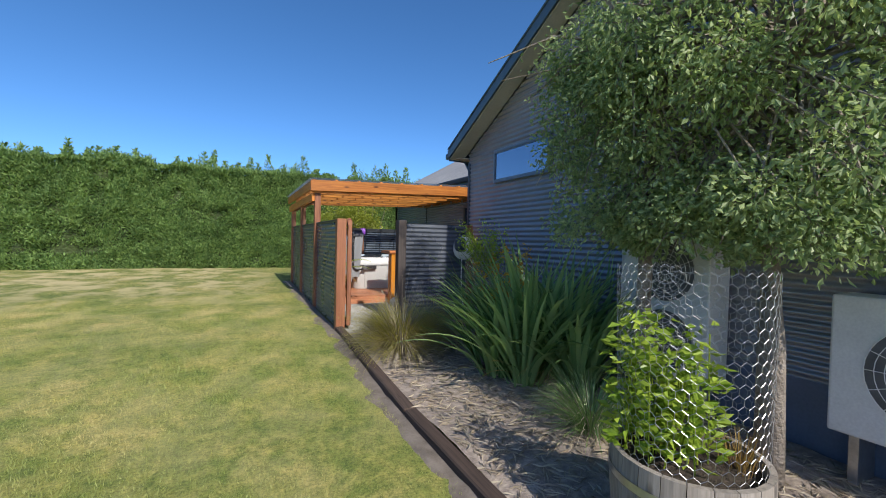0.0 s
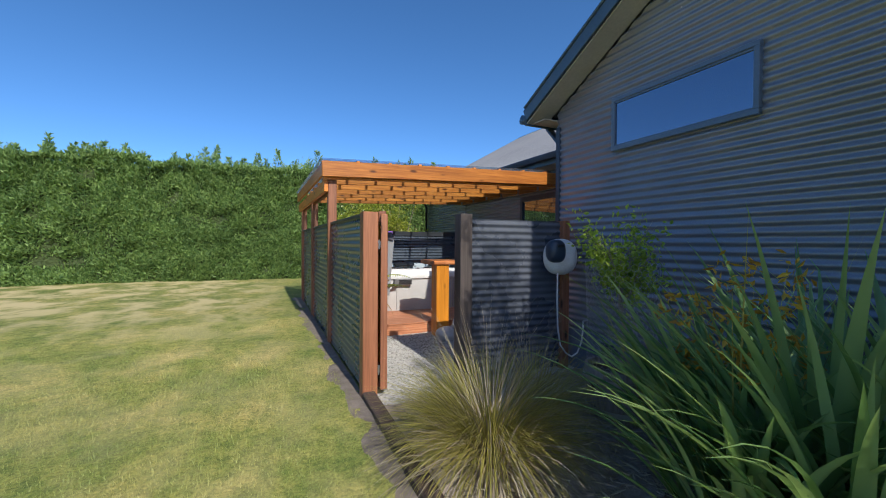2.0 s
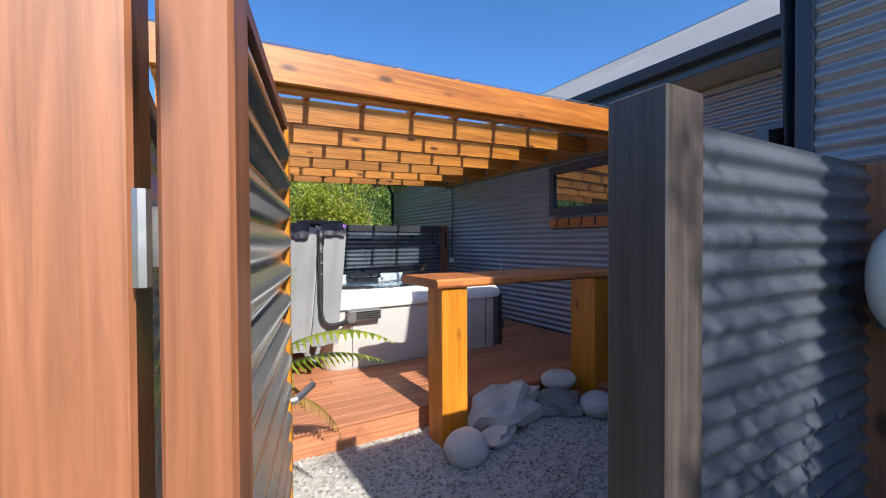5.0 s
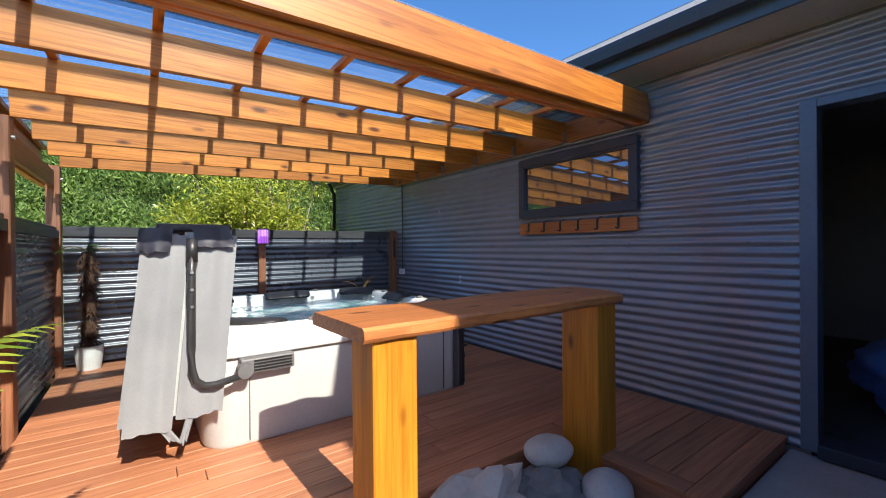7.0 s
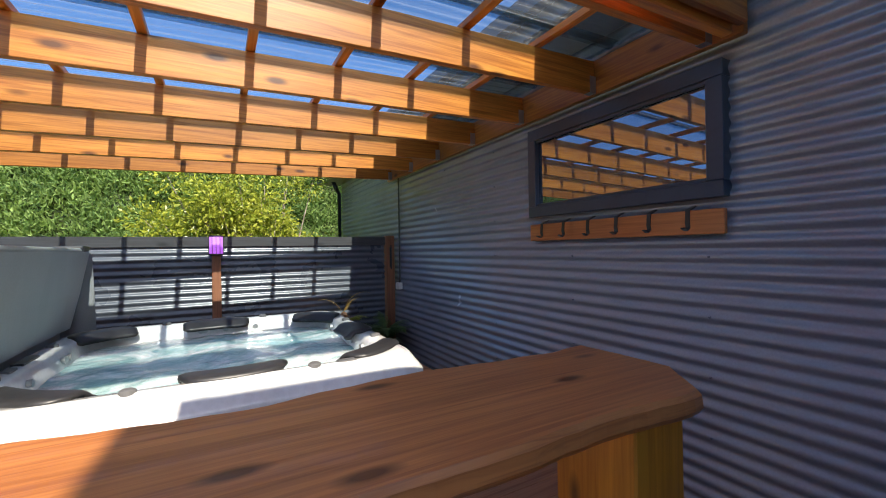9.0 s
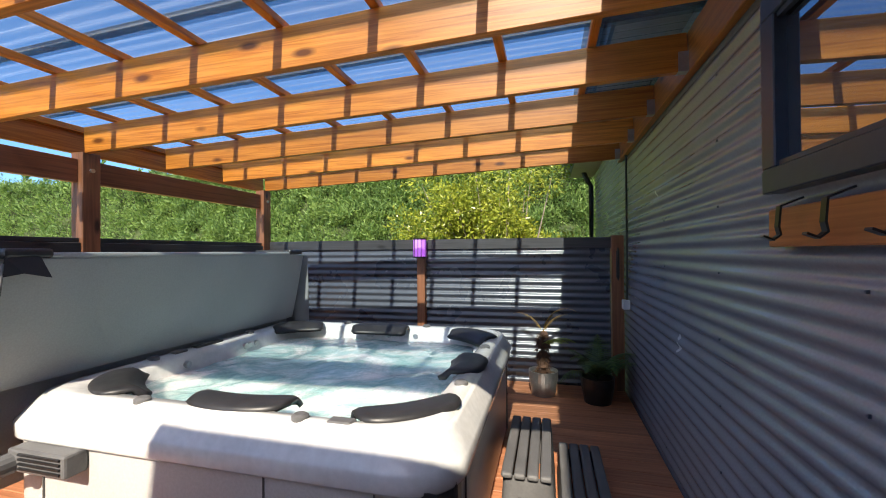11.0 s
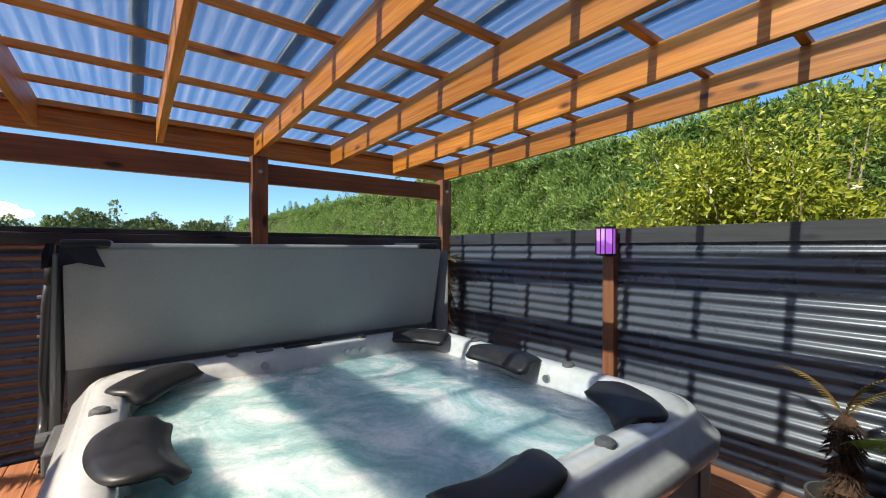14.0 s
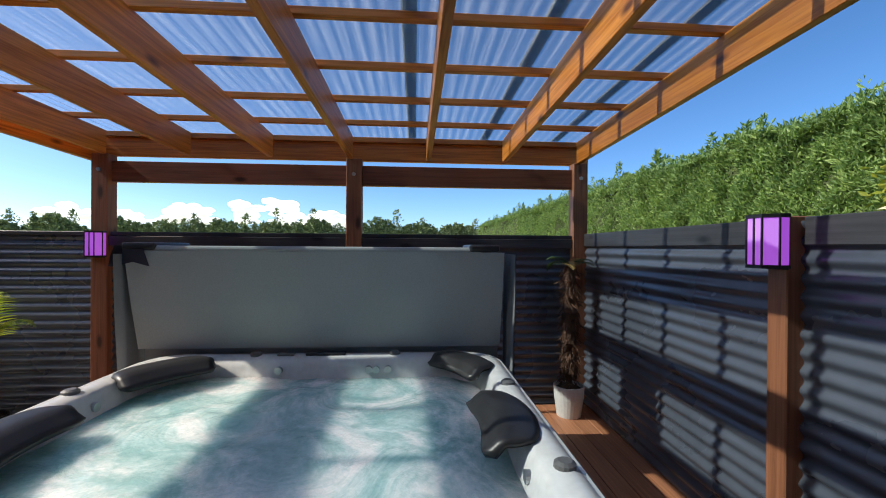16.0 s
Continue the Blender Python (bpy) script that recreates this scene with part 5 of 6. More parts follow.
arm = [(2.12, 8.52, 1.70), (2.115, 8.50, 1.5), (2.11, 8.49, 1.1), (2.112, 8.49, 0.96), (2.13, 8.49, 0.90), (2.17, 8.49, 0.865), (2.23, 8.50, 0.855), (2.40, 8.53, 0.875)]
part("arm", tube(arm, 0.022, 12), TUBE, lifter, smooth=True)
part("foam_grip", tube([(2.12, 8.52, 1.60), (2.122, 8.525, 1.74)], 0.031, 12), RUBBER, lifter, smooth=True)
for z in (1.54, 1.44, 1.34):
    part("adjust_bolt", tube([(2.114, 8.465, z), (2.114, 8.53, z)], 0.009, 8), STEEL, lifter)
br = part("bracket", box(2.38, 2.72, 8.555, 8.65, 0.865, 0.965, 0.012, segments=2), PLASTIC, lifter, "black ribbed mounting bracket")
for k in range(4):
    part("bracket_rib", box(2.46 + 0.0, 2.70, 8.546, 8.556, 0.885 + 0.02 * k, 0.893 + 0.02 * k), BLACK, br)
part("pivot", tube([(2.40, 8.50, 0.90), (2.40, 8.58, 0.90)], 0.045, 14), PLASTIC, lifter)
part("support_leg", box(2.115, 2.15, 8.60, 8.64, 0.72, 0.9, 0.004), TUBE, lifter)

# moulded plastic steps at the tub's side
steps = thing("spa_steps", "dark grey moulded plastic two-tread spa steps", "steps")
for x0, x1, top in ((4.40, 4.69, 0.68), (4.70, 4.99, 0.53)):
    bm = loft([ring(x0, x1, 9.42, 10.14, 0.06, DZ + 0.001, 4), ring(x0 + 0.02, x1 - 0.02, 9.44, 10.12, 0.06, top - 0.03, 4)], None)
    body = part("step_body", bm, PLASTIC, steps)
    for k in range(4):
        a = x0 + 0.015 + (x1 - x0 - 0.03) * k / 4
        b = a + (x1 - x0 - 0.03) / 4 - 0.008
        part("tread_slat", box(a, b, 9.40, 10.15, top - 0.03, top, 0.011, segments=2), PLASTIC, steps)
    # black block on the face, standing for the shade of a hand recess
    part("grip_dark_block", box((x0 + x1) / 2 - 0.05, (x0 + x1) / 2 + 0.05, 9.415, 9.43, top - 0.16, top - 0.13, 0.006), BLACK, body)

# ---- the bar ----
bar = thing("bar_table", "live-edge slab bar on two stout orange posts", "bar table")
bm = bmesh.new()
nu = 44
rows = []
BT = 1.365
for i in range(nu + 1):
    t = i / nu
    x = 2.56 + (4.52 - 2.56) * t
    f = 7.13 + 0.022 * noise.noise(Vector((t * 6, 0, 5))) + 0.008 * noise.noise(Vector((t * 20, 0, 5))) + 0.16 * max(0, t - 0.93) / 0.07
    b = 7.69 + 0.05 * noise.noise(Vector((t * 4, 3, 5))) + 0.015 * noise.noise(Vector((t * 16, 3, 5)))
    row = []
    for y, z in ((f + 0.012, BT - 0.062), (f, BT - 0.045), (f + 0.004, BT - 0.012), (f + 0.016, BT), ((f + b) / 2, BT + 0.001), (b - 0.03, BT), (b, BT - 0.03), (b - 0.01, BT - 0.062)):
        row.append(bm.verts.new((x + (0.03 * noise.noise(Vector((0, y * 5, 1))) if i in (0, nu) else 0), y, z)))
    rows.append(row)
for a, b in zip(rows, rows[1:]):
    for k in range(8):
        bm.faces.new((a[k], a[(k + 1) % 8], b[(k + 1) % 8], b[k]))
bm.faces.new(rows[0][::-1])
bm.faces.new(rows[-1])
bmesh.ops.recalc_face_normals(bm, faces=bm.faces)
part("slab_top", bm, SLAB, bar, "reddish live-edge timber slab")
for x0, x1, y0, y1 in ((2.62, 2.83, 7.17, 7.38), (4.14, 4.34, 7.15, 7.42)):
    part("post", box(x0, x1, y0, y1, 0.08, BT - 0.062, 0.006), ORANGE_Z, bar, "orange-stained square timber post")

# ---- stones ----
stone("river_stone", (2.69, 6.98, 0.26), (0.16, 0.14, 0.12), STONE, 1, 10, 0.1, "smooth rounded buff river stone on the gravel")
stone("split_rock", (3.28, 7.30, 0.29), (0.36, 0.17, 0.165), STONE, 2, 18, 0.26, "large angular pale grey rock by the deck", sharp=True)
stone("split_rock", (3.00, 7.05, 0.22), (0.16, 0.10, 0.08), STONE, 3, 20, 0.2, "small angular pale rock on the gravel", sharp=True)
stone("river_stone", (3.92, 7.36, 0.395), (0.17, 0.14, 0.085), STONE, 4, 0, 0.06, "smooth oval pale stone resting on a dark rock")
stone("river_stone", (4.02, 7.02, 0.27), (0.18, 0.14, 0.10), STONE, 5, 25, 0.06, "smooth oval pale stone on the gravel")
stone("split_rock", (3.80, 7.25, 0.22), (0.24, 0.2, 0.13), STONE_DARK, 6, 5, 0.16, "flat dark grey rock under a pale stone", sharp=True)

# ---- hooks, pipe, lamps ----
RACK_RED = timber("red-orange stained board", (0.42, 0.12, 0.03), (0.60, 0.20, 0.06), "y", 0.45, vary=0.05)
rack = thing("hook_rack", "orange timber board with six black coat hooks", "coat hooks")
part("board", box(WX - 0.04, WX - 0.012, 7.56, 8.95, 1.81, 1.935, 0.004), RACK_RED, rack)
for k in range(6):
    y = 7.70 + 0.211 * k
    pts = [(WX - 0.042, y, 1.955), (WX - 0.10, y, 1.93), (WX - 0.105, y, 1.87), (WX - 0.10, y, 1.845), (WX - 0.118, y, 1.83), (WX - 0.145, y, 1.842)]
    bm = bmesh.new()
    prev = None
    for p in pts:
        row = [bm.verts.new((p[0], y - 0.011, p[2])), bm.verts.new((p[0], y + 0.011, p[2]))]
        if prev:
            bm.faces.new((prev[0], prev[1], row[1], row[0]))
        prev = row
    hk = part("hook", bm, BLACK, rack, "black flat-bar hook")
    md = hk.modifiers.new("bar", "SOLIDIFY")
    md.thickness, md.offset = 0.006, 0
pipe = thing("wall_conduit", "black conduit with a white junction box on the wall", "conduit")
part("conduit", tube([(WX - 0.03, 11.60, 2.95), (WX - 0.03, 11.60, 1.32)], 0.011, 10), BLACK, pipe)
part("junction_box", box(WX - 0.075, WX - 0.012, 11.55, 11.65, 1.23, 1.32, 0.008, segments=2), WHITE, pipe, "white plastic junction box")


def solar_lamp(x, y, z, turn):
    """A wall lantern: black cap, base and bars round purple panels."""
    l = thing("solar_lamp", "purple-lit black wall lantern on a timber post", "lamp", "lanterns on the fence posts")
    l.matrix_basis = pose(x, y, z, 0, 0, turn)
    part("back_plate", box(-0.06, 0.06, -0.012, 0.0, -0.115, 0.115, 0.003), BLACK, l)
    for zz in (0.098, -0.11):
        bm = bmesh.new()
        pts = [(-0.075, -0.012), (-0.075, -0.055), (-0.04, -0.105), (0.04, -0.105), (0.075, -0.055), (0.075, -0.012)]
        a = [bm.verts.new((px, py, zz)) for px, py in pts]
        b = [bm.verts.new((px, py, zz + 0.014)) for px, py in pts]
        bm.faces.new(a[::-1])
        bm.faces.new(b)
        for k in range(6):
            bm.faces.new((a[k], a[(k + 1) % 6], b[(k + 1) % 6], b[k]))
        part("lamp_cap", bm, BLACK, l)
    faces = [((-0.070, -0.014), (-0.070, -0.054)), ((-0.069, -0.056), (-0.039, -0.099)), ((-0.036, -0.100), (-0.003, -0.100)), ((0.003, -0.100), (0.036, -0.100)), ((0.039, -0.099), (0.069, -0.056)), ((0.070, -0.054), (0.070, -0.014))]
    for p, q in faces:
        bm = bmesh.new()
        vs = [bm.verts.new((*p, -0.095)), bm.verts.new((*q, -0.095)), bm.verts.new((*q, 0.096)), bm.verts.new((*p, 0.096))]
        bm.faces.new(vs)
        solid_sheet(part("panel", bm, PURPLE, l, "translucent purple panel"), 0.003)
    for px, py in ((-0.071, -0.055), (-0.038, -0.102), (0.0, -0.103), (0.038, -0.102), (0.071, -0.055)):
        part("bar", box(px - 0.003, px + 0.003, py - 0.003, py + 0.003, -0.096, 0.098), BLACK, l)
    return l


solar_lamp(3.235, 11.79, 1.845, 0)
solar_lamp(1.166, 7.585, 1.82, 90)

# ---- plants in pots on the deck ----
def fern_pot(name, label, x, y, pot, trunk, fronds, seed, mat, length, dry=0, rise=(35, 70), pot_mat=None, heads=None, base_z=DZ + 0.001, thick=1.0, pinna=0.17):
    f = thing(name, label, "fern")
    r, h = pot
    z0 = base_z
    p = part("pot", lathe([(r * 0.78, 0), (r * 0.95, h * 0.6), (r, h), (r * 0.92, h), (r * 0.9, h * 0.86)], (x, y, z0), 26), pot_mat or PLASTIC, f, smooth=False)
    part("soil", lathe([(r * 0.88, h * 0.84), (r * 0.88, h * 0.88), (0.02, h * 0.9)], (x, y, z0), 20), SOIL, p)
    top = z0 + h * 0.9
    rng = random.Random(seed)
    if trunk:
        pts = [(x + 0.03 * noise.noise(Vector((k * 0.7, seed, 0))), y + 0.03 * noise.noise(Vector((k * 0.7, 0, seed))), top + trunk * k / 8) for k in range(9)]
        bm = tube(pts, 0.05, 16, taper=[thick * (0.065 - 0.018 * k / 8 + 0.006 * (k % 2)) for k in range(9)])
        for v in bm.verts:
            v.co += Vector((noise.noise(v.co * 40), noise.noise(v.co * 40 + Vector((9, 0, 0))), 0)) * 0.012
        part("trunk", bm, FERN_TRUNK, f, smooth=False)
        spots = []
        g = np.random.default_rng(seed)
        for k in range(420):
            a, t = g.uniform(0, 2 * math.pi), g.uniform(0, 1)
            spots.append(((x + 0.055 * thick * math.cos(a), y + 0.055 * thick * math.sin(a), top + trunk * t), (math.cos(a) * 0.5, math.sin(a) * 0.5, -0.8)))
        cards("fibre", spots, FERN_TRUNK, f, 0.09 * thick, 0.12, seed + 1, 0.2, 0.3)
        top += trunk
    for k in range(fronds):
        hd = heads[k] if heads else 360 * k / fronds + rng.uniform(-20, 20)
        frond("frond", (x, y, top), hd, length * rng.uniform(0.75, 1.1), FERN_DRY if k < dry else mat, f, seed * 31 + k, rng.uniform(*rise), rng.uniform(70, 120), pinna)
    return f


fern_pot("tree_fern", "tall tree fern with a shaggy trunk in a white pot", 1.40, 11.62, (0.13, 0.26), 1.05, 6, 3, FERN_DARK, 0.34, 2, (10, 50), WHITE, heads=[-15, 140, 30, -70, 200, 80])
fern_pot("tree_fern", "dying tree fern with a red-brown trunk in a grey pot", 4.60, 11.52, (0.145, 0.24), 0.40, 3, 4, FERN_DRY, 0.46, 3, (62, 80), STEEL, heads=[165, 20, 330], thick=0.72, pinna=0.055)
fern_pot("potted_fern", "dark green potted fern in a black plastic pot", 5.10, 11.42, (0.155, 0.24), 0.0, 11, 5, FERN_DARK, 0.55, 0, (40, 78), BLACK)
for k, (hd, ln, up) in enumerate(((-10, 0.34, 40), (25, 0.30, 30), (-45, 0.28, 45))):
    frond("frond", (4.60, 11.52, 0.86), hd, ln, FERN, bpy.data.objects["tree_fern.001"], 260 + k, up, 80, 0.2, "fresh green side frond")
fern = fern_pot("garden_fern", "sunlit young tree fern with long arching lime-green fronds", 1.33, 6.85, (0.14, 0.25), 0.55, 0, 6, FERN, 0.6, 0, (15, 55), BLACK, base_z=0.18, thick=0.8)
for k, (hd, ln, up, dr) in enumerate(((-36, 0.84, 48, 78), (-16, 0.74, 30, 62), (52, 0.86, 74, 84), (70, 0.70, 60, 95), (-70, 0.6, 55, 105))):
    frond("frond", (1.33, 6.85, 0.94), hd, ln, FERN, fern, 200 + k, up, dr, 0.115, bare=6)
for k, hd in enumerate((-20, 40, -70)):
    frond("frond", (1.33, 6.85, 0.90), hd, 0.6, FERN_DRY, fern, 230 + k, 10, 95, 0.09, "withered hanging frond", bare=6)

# ---- the garden bed ----
def bed_keep(p):
    p = p.copy()
    p[0] = min(p[0], GX - 0.06)
    return p


flax = thing("flax_bush", "large clump of broad dark green strap leaves", "shrub")
for k, (fx, fy, cnt, ln, sp) in enumerate(((2.72, 2.50, 150, 1.45, 0.9), (2.42, 2.25, 130, 1.25, 1.0), (2.95, 2.20, 120, 1.35, 0.9), (2.62, 2.85, 120, 1.2, 1.0), (2.30, 2.60, 90, 1.0, 1.1), (2.80, 1.85, 100, 1.15, 1.0))):
    blade_clump("leaf_fan", (fx, fy, bed_z(fx, fy)), cnt, ln * 1.18, 0.072, FLAX, flax, 151 + k, sp * 0.9, 0.52, 0.2, 9, keep=bed_keep)
blade_clump("dry_leaf", (2.6, 2.3, bed_z(2.6, 2.3)), 46, 0.9, 0.018, TUSSOCK, flax, 53, 1.3, 0.25, 0.4, 7, "straw-dry old leaves", keep=bed_keep)
blade_clump("flower_stem", (2.45, 2.75, bed_z(2.45, 2.75)), 34, 1.6, 0.009, TUSSOCK, flax, 54, 0.5, 0.8, 0.3, 6, "thin upright flower stems", keep=bed_keep)
ORANGE_FLOWER = leafy("yellow-orange flowers", (0.42, 0.20, 0.02), (0.80, 0.50, 0.05), 0.5, 0.35)
g = np.random.default_rng(9)
spots = []
for k in range(40):
    c = (g.uniform(2.2, 2.75), g.uniform(2.45, 3.1), g.uniform(0.9, 1.55))
    for j in range(12):
        spots.append((np.array(c) + g.normal(0, 0.02, 3), g.normal(0, 1, 3)))
cards("blossom", spots, ORANGE_FLOWER, flax, 0.06, 0.36, 55, 0.2, 0.3, label="small orange-yellow flowers")

tus = thing("tussock_grass", "golden-green arching tussock grass by the gate", "ornamental grass")
blade_clump("blades", (1.66, 3.95, bed_z(1.66, 3.95)), 3200, 0.86, 0.006, TUSSOCK, tus, 61, 1.45, 0.12, 0.26, 8)
blade_clump("dry_blades", (1.60, 3.80, bed_z(1.6, 3.8)), 620, 0.75, 0.009, LITTER, tus, 67, 1.6, 0.1, 0.24, 7, "straw-coloured dead blades")
blade_clump("seed_stems", (1.66, 3.95, bed_z(1.66, 3.95)), 170, 1.2, 0.004, LITTER, tus, 62, 1.0, 0.55, 0.12, 6)
tus2 = thing("tussock_grass", "drab green tussock grass in the shaded bed", "ornamental grass")
blade_clump("blades", (2.25, 1.15, bed_z(2.25, 1.15)), 520, 0.62, 0.007, FLAX, tus2, 63, 1.3, 0.3, 0.14, 6)
blade_clump("dry_blades", (2.25, 1.15, bed_z(2.25, 1.15)), 150, 0.6, 0.006, LITTER, tus2, 64, 1.4, 0.2, 0.14, 6)
tus3 = thing("tussock_grass", "fine tall grass with pale seed heads", "ornamental grass")
blade_clump("blades", (2.25, 4.25, bed_z(2.25, 4.25)), 500, 0.72, 0.005, TUSSOCK, tus3, 65, 1.2, 0.5, 0.25, 6)
blade_clump("seed_stems", (2.2, 4.25, bed_z(2.2, 4.25)), 70, 1.0, 0.0035, LITTER, tus3, 66, 0.9, 0.6, 0.25, 6)


def netting(name, x, y, r, z0, z1, parent, label, seed, lean=0.02):
    """Hexagonal chicken wire rolled into a cage."""
    bm = bmesh.new()
    cell = 0.06
    n = int(2 * math.pi * r / (cell * 0.87))
    rows = int((z1 - z0) / (cell * 0.75))
    def at(u, v):
        a = 2 * math.pi * u / n
        rr = r * (1 + 0.03 * noise.noise(Vector((math.cos(a) * 2, math.sin(a) * 2, v * 0.1 + seed)))) + lean * v / rows
        return Vector((x + rr * math.cos(a), y + rr * math.sin(a), z0 + (z1 - z0) * v / rows + 0.012 * noise.noise(Vector((a * 2, seed, 0)))))
    wire = 0.0011
    def seg(p, q):
        d = (q - p).normalized()
        s = d.cross(Vector((p.x - x, p.y - y, 0))).normalized() * wire
        o = Vector((p.x - x, p.y - y, 0)).normalized() * wire
        vs = [bm.verts.new(c) for c in (p - s, p + o, p + s, q - s, q + o, q + s)]
        bm.faces.new((vs[0], vs[1], vs[4], vs[3]))
        bm.faces.new((vs[1], vs[2], vs[5], vs[4]))
    for j in range(rows):
        for i in range(n):
            off = 0.5 * (j % 2)
            a, b = at(i + off, j + 0.0), at(i + off, j + 0.62)
            seg(a, b)
            seg(b, at(i + off + 0.5, j + 1.0))
            seg(b, at(i + off - 0.5, j + 1.0))
    bm.normal_update()
    return part(name, bm, STEEL, parent, label)


def barrel(name, label, x, y, r, z0, z1, parts_seed):
    b = thing(name, label, "planter")
    staves = 22
    for k in range(staves):
        a0, a1 = 2 * math.pi * (k + 0.02) / staves, 2 * math.pi * (k + 0.98) / staves
        bm = bmesh.new()
        prof = [(z0, 0.86), (z0 + (z1 - z0) * 0.35, 0.955), (z0 + (z1 - z0) * 0.75, 1.0), (z1, 0.99)]
        rows = []
        for z, s in prof:
            rows.append([bm.verts.new((x + rr * s * math.cos(a), y + rr * s * math.sin(a), z)) for rr, a in ((r, a0), (r, (a0 + a1) / 2), (r, a1), (r - 0.028, a1), (r - 0.028, a0))])
        for p, q in zip(rows, rows[1:]):
            for m in range(5):
                bm.faces.new((p[m], p[(m + 1) % 5], q[(m + 1) % 5], q[m]))
        bm.faces.new(rows[0][::-1])
        bm.faces.new(rows[-1])
        part("stave", bm, BARREL, b)
    for t in (0.22, 0.8):
        s = 0.93 if t < 0.5 else 1.0
        z = z0 + (z1 - z0) * t
        part("hoop", loft([[(x + (r * s + 0.004) * math.cos(2 * math.pi * k / 40), y + (r * s + 0.004) * math.sin(2 * math.pi * k / 40), z + dz) for k in range(40)] for dz in (-0.02, 0.02)]), STEEL, b)
    part("soil", lathe([(r - 0.03, -0.04), (r - 0.035, 0.0), (0.02, 0.02)], (x, y, z1 - 0.06), 24), SOIL, b)
    return b


bx, by = 1.70, 0.02
b1 = barrel("barrel_planter", "weathered grey half wine barrel with wire netting and herbs", bx, by, 0.36, 0.03, 0.60, 1)
netting("wire_netting", bx, by, 0.325, 0.58, 1.52, b1, "galvanised hexagonal wire netting", 3)
herb = thing("herb_plant", "bright lime-green leafy herb growing in the barrel", "plant")
g = np.random.default_rng(71)
spots = []
for k in range(40):
    a, rr = g.uniform(0, 2 * math.pi), 0.22 * math.sqrt(g.uniform(0, 1))
    cx, cy = bx - 0.08 + rr * math.cos(a), by + 0.10 + rr * math.sin(a)
    hgt = g.uniform(0.35, 0.78)
    for j in range(26):
        t = g.uniform(0.1, 1)
        d = g.normal(0, 1, 3)
        d[2] = 0.15
        d /= np.linalg.norm(d)
        spots.append(((cx + d[0] * 0.04, cy + d[1] * 0.04, 0.56 + hgt * t), d))
cards("leaves", spots, LIME, herb, 0.075, 0.5, 72, 0.35, 0.25, droop=0.1)
bm = bmesh.new()
for k in range(26):
    a, rr = g.uniform(0, 2 * math.pi), 0.2 * math.sqrt(g.uniform(0, 1))
    px, py = bx - 0.06 + rr * math.cos(a), by + 0.08 + rr * math.sin(a)
    tube([(px, py, 0.54), (px + g.normal(0, 0.03), py + g.normal(0, 0.03), 0.54 + g.uniform(0.3, 0.7))], 0.004, 5, bm)
part("stem_tuft", bm, FERN, herb)
dead = thing("dead_stalks", "cut red-brown dry stalks in the barrel", "plant")
blade_clump("stalk_tuft", (bx + 0.16, by - 0.16, 0.55), 70, 0.2, 0.006, FERN_DRY, dead, 73, 0.5, 0.9, 0.09, 3)

# caged shrub by the house wall
sx, sy = 2.98, 3.98
b2 = barrel("barrel_planter", "grey half barrel planter with a netted shrub", sx, sy, 0.30, bed_z(sx, sy) - 0.02, 0.60, 2)
netting("wire_netting", sx, sy, 0.275, 0.58, 1.48, b2, "galvanised hexagonal wire netting", 5)
shrub = thing("citrus_shrub", "young shrub with fresh green leaves inside netting", "shrub")
pts = [(sx + 0.02 * math.sin(k), sy + 0.02 * math.cos(k * 1.3), 0.55 + 0.14 * k) for k in range(8)]
part("trunk", tube(pts, 0.014, 8, taper=[0.018 - 0.0014 * k for k in range(8)]), BARK, shrub)
spots = []
for k in range(58):
    a = g.uniform(0, 2 * math.pi)
    tip = np.array([sx - 0.05 + 0.42 * math.cos(a) * g.uniform(0.3, 1), sy + 0.42 * math.sin(a) * g.uniform(0.3, 1), g.uniform(1.25, 1.95)])
    tip[0] = min(tip[0], GX - 0.08)
    basep = np.array([sx, sy, g.uniform(0.95, 1.4)])
    for j in range(34):
        t = g.uniform(0.35, 1)
        p = basep + (tip - basep) * t + g.normal(0, 0.035, 3)
        p[0] = min(p[0], GX - 0.07)
        spots.append((p, g.normal(0, 1, 3)))
cards("leaves", spots, LIME, shrub, 0.05, 0.55, 75, 0.3, 0.3)
bm = bmesh.new()
for k in range(18):
    a = g.uniform(0, 2 * math.pi)
    tube([(sx, sy, 1.0 + 0.02 * k), (sx - 0.03 + 0.15 * math.cos(a), sy + 0.15 * math.sin(a), 1.3 + 0.02 * k), (sx - 0.04 + 0.3 * math.cos(a), sy + 0.28 * math.sin(a), 1.5 + 0.02 * k)], 0.005, 5, bm, [0.006, 0.004, 0.002])
part("twig_work", bm, BARK, shrub)
slabs = thing("stepping_slab", "pale concrete stepping slab half sunk in the bed", "paving slab")
part("slab", box(2.35, 2.85, 4.45, 4.85, 0.12, 0.245, 0.015), CONCRETE, slabs)

# ---- the tree over the bed ----
tree = thing("garden_tree", "broad garden tree with small dense green leaves", "tree")
stem1 = [(2.78, 1.12, 0.02), (2.76, 1.10, 0.9), (2.72, 1.05, 1.7), (2.6, 0.95, 2.5), (2.4, 1.0, 3.2), (2.1, 1.2, 3.8)]
stem2 = [(2.72, 0.12, 0.02), (2.75, 0.15, 1.0), (2.78, 0.2, 1.9), (2.85, 0.1, 2.8), (2.9, -0.1, 3.7), (2.8, -0.3, 4.5)]
part("trunk", tube(stem1, 0.05, 12, taper=[0.07, 0.062, 0.056, 0.048, 0.036, 0.02]), BARK, tree, smooth=True)
part("trunk", tube(stem2, 0.07, 12, taper=[0.085, 0.075, 0.065, 0.055, 0.04, 0.02]), BARK, tree, smooth=True)
g = np.random.default_rng(81)
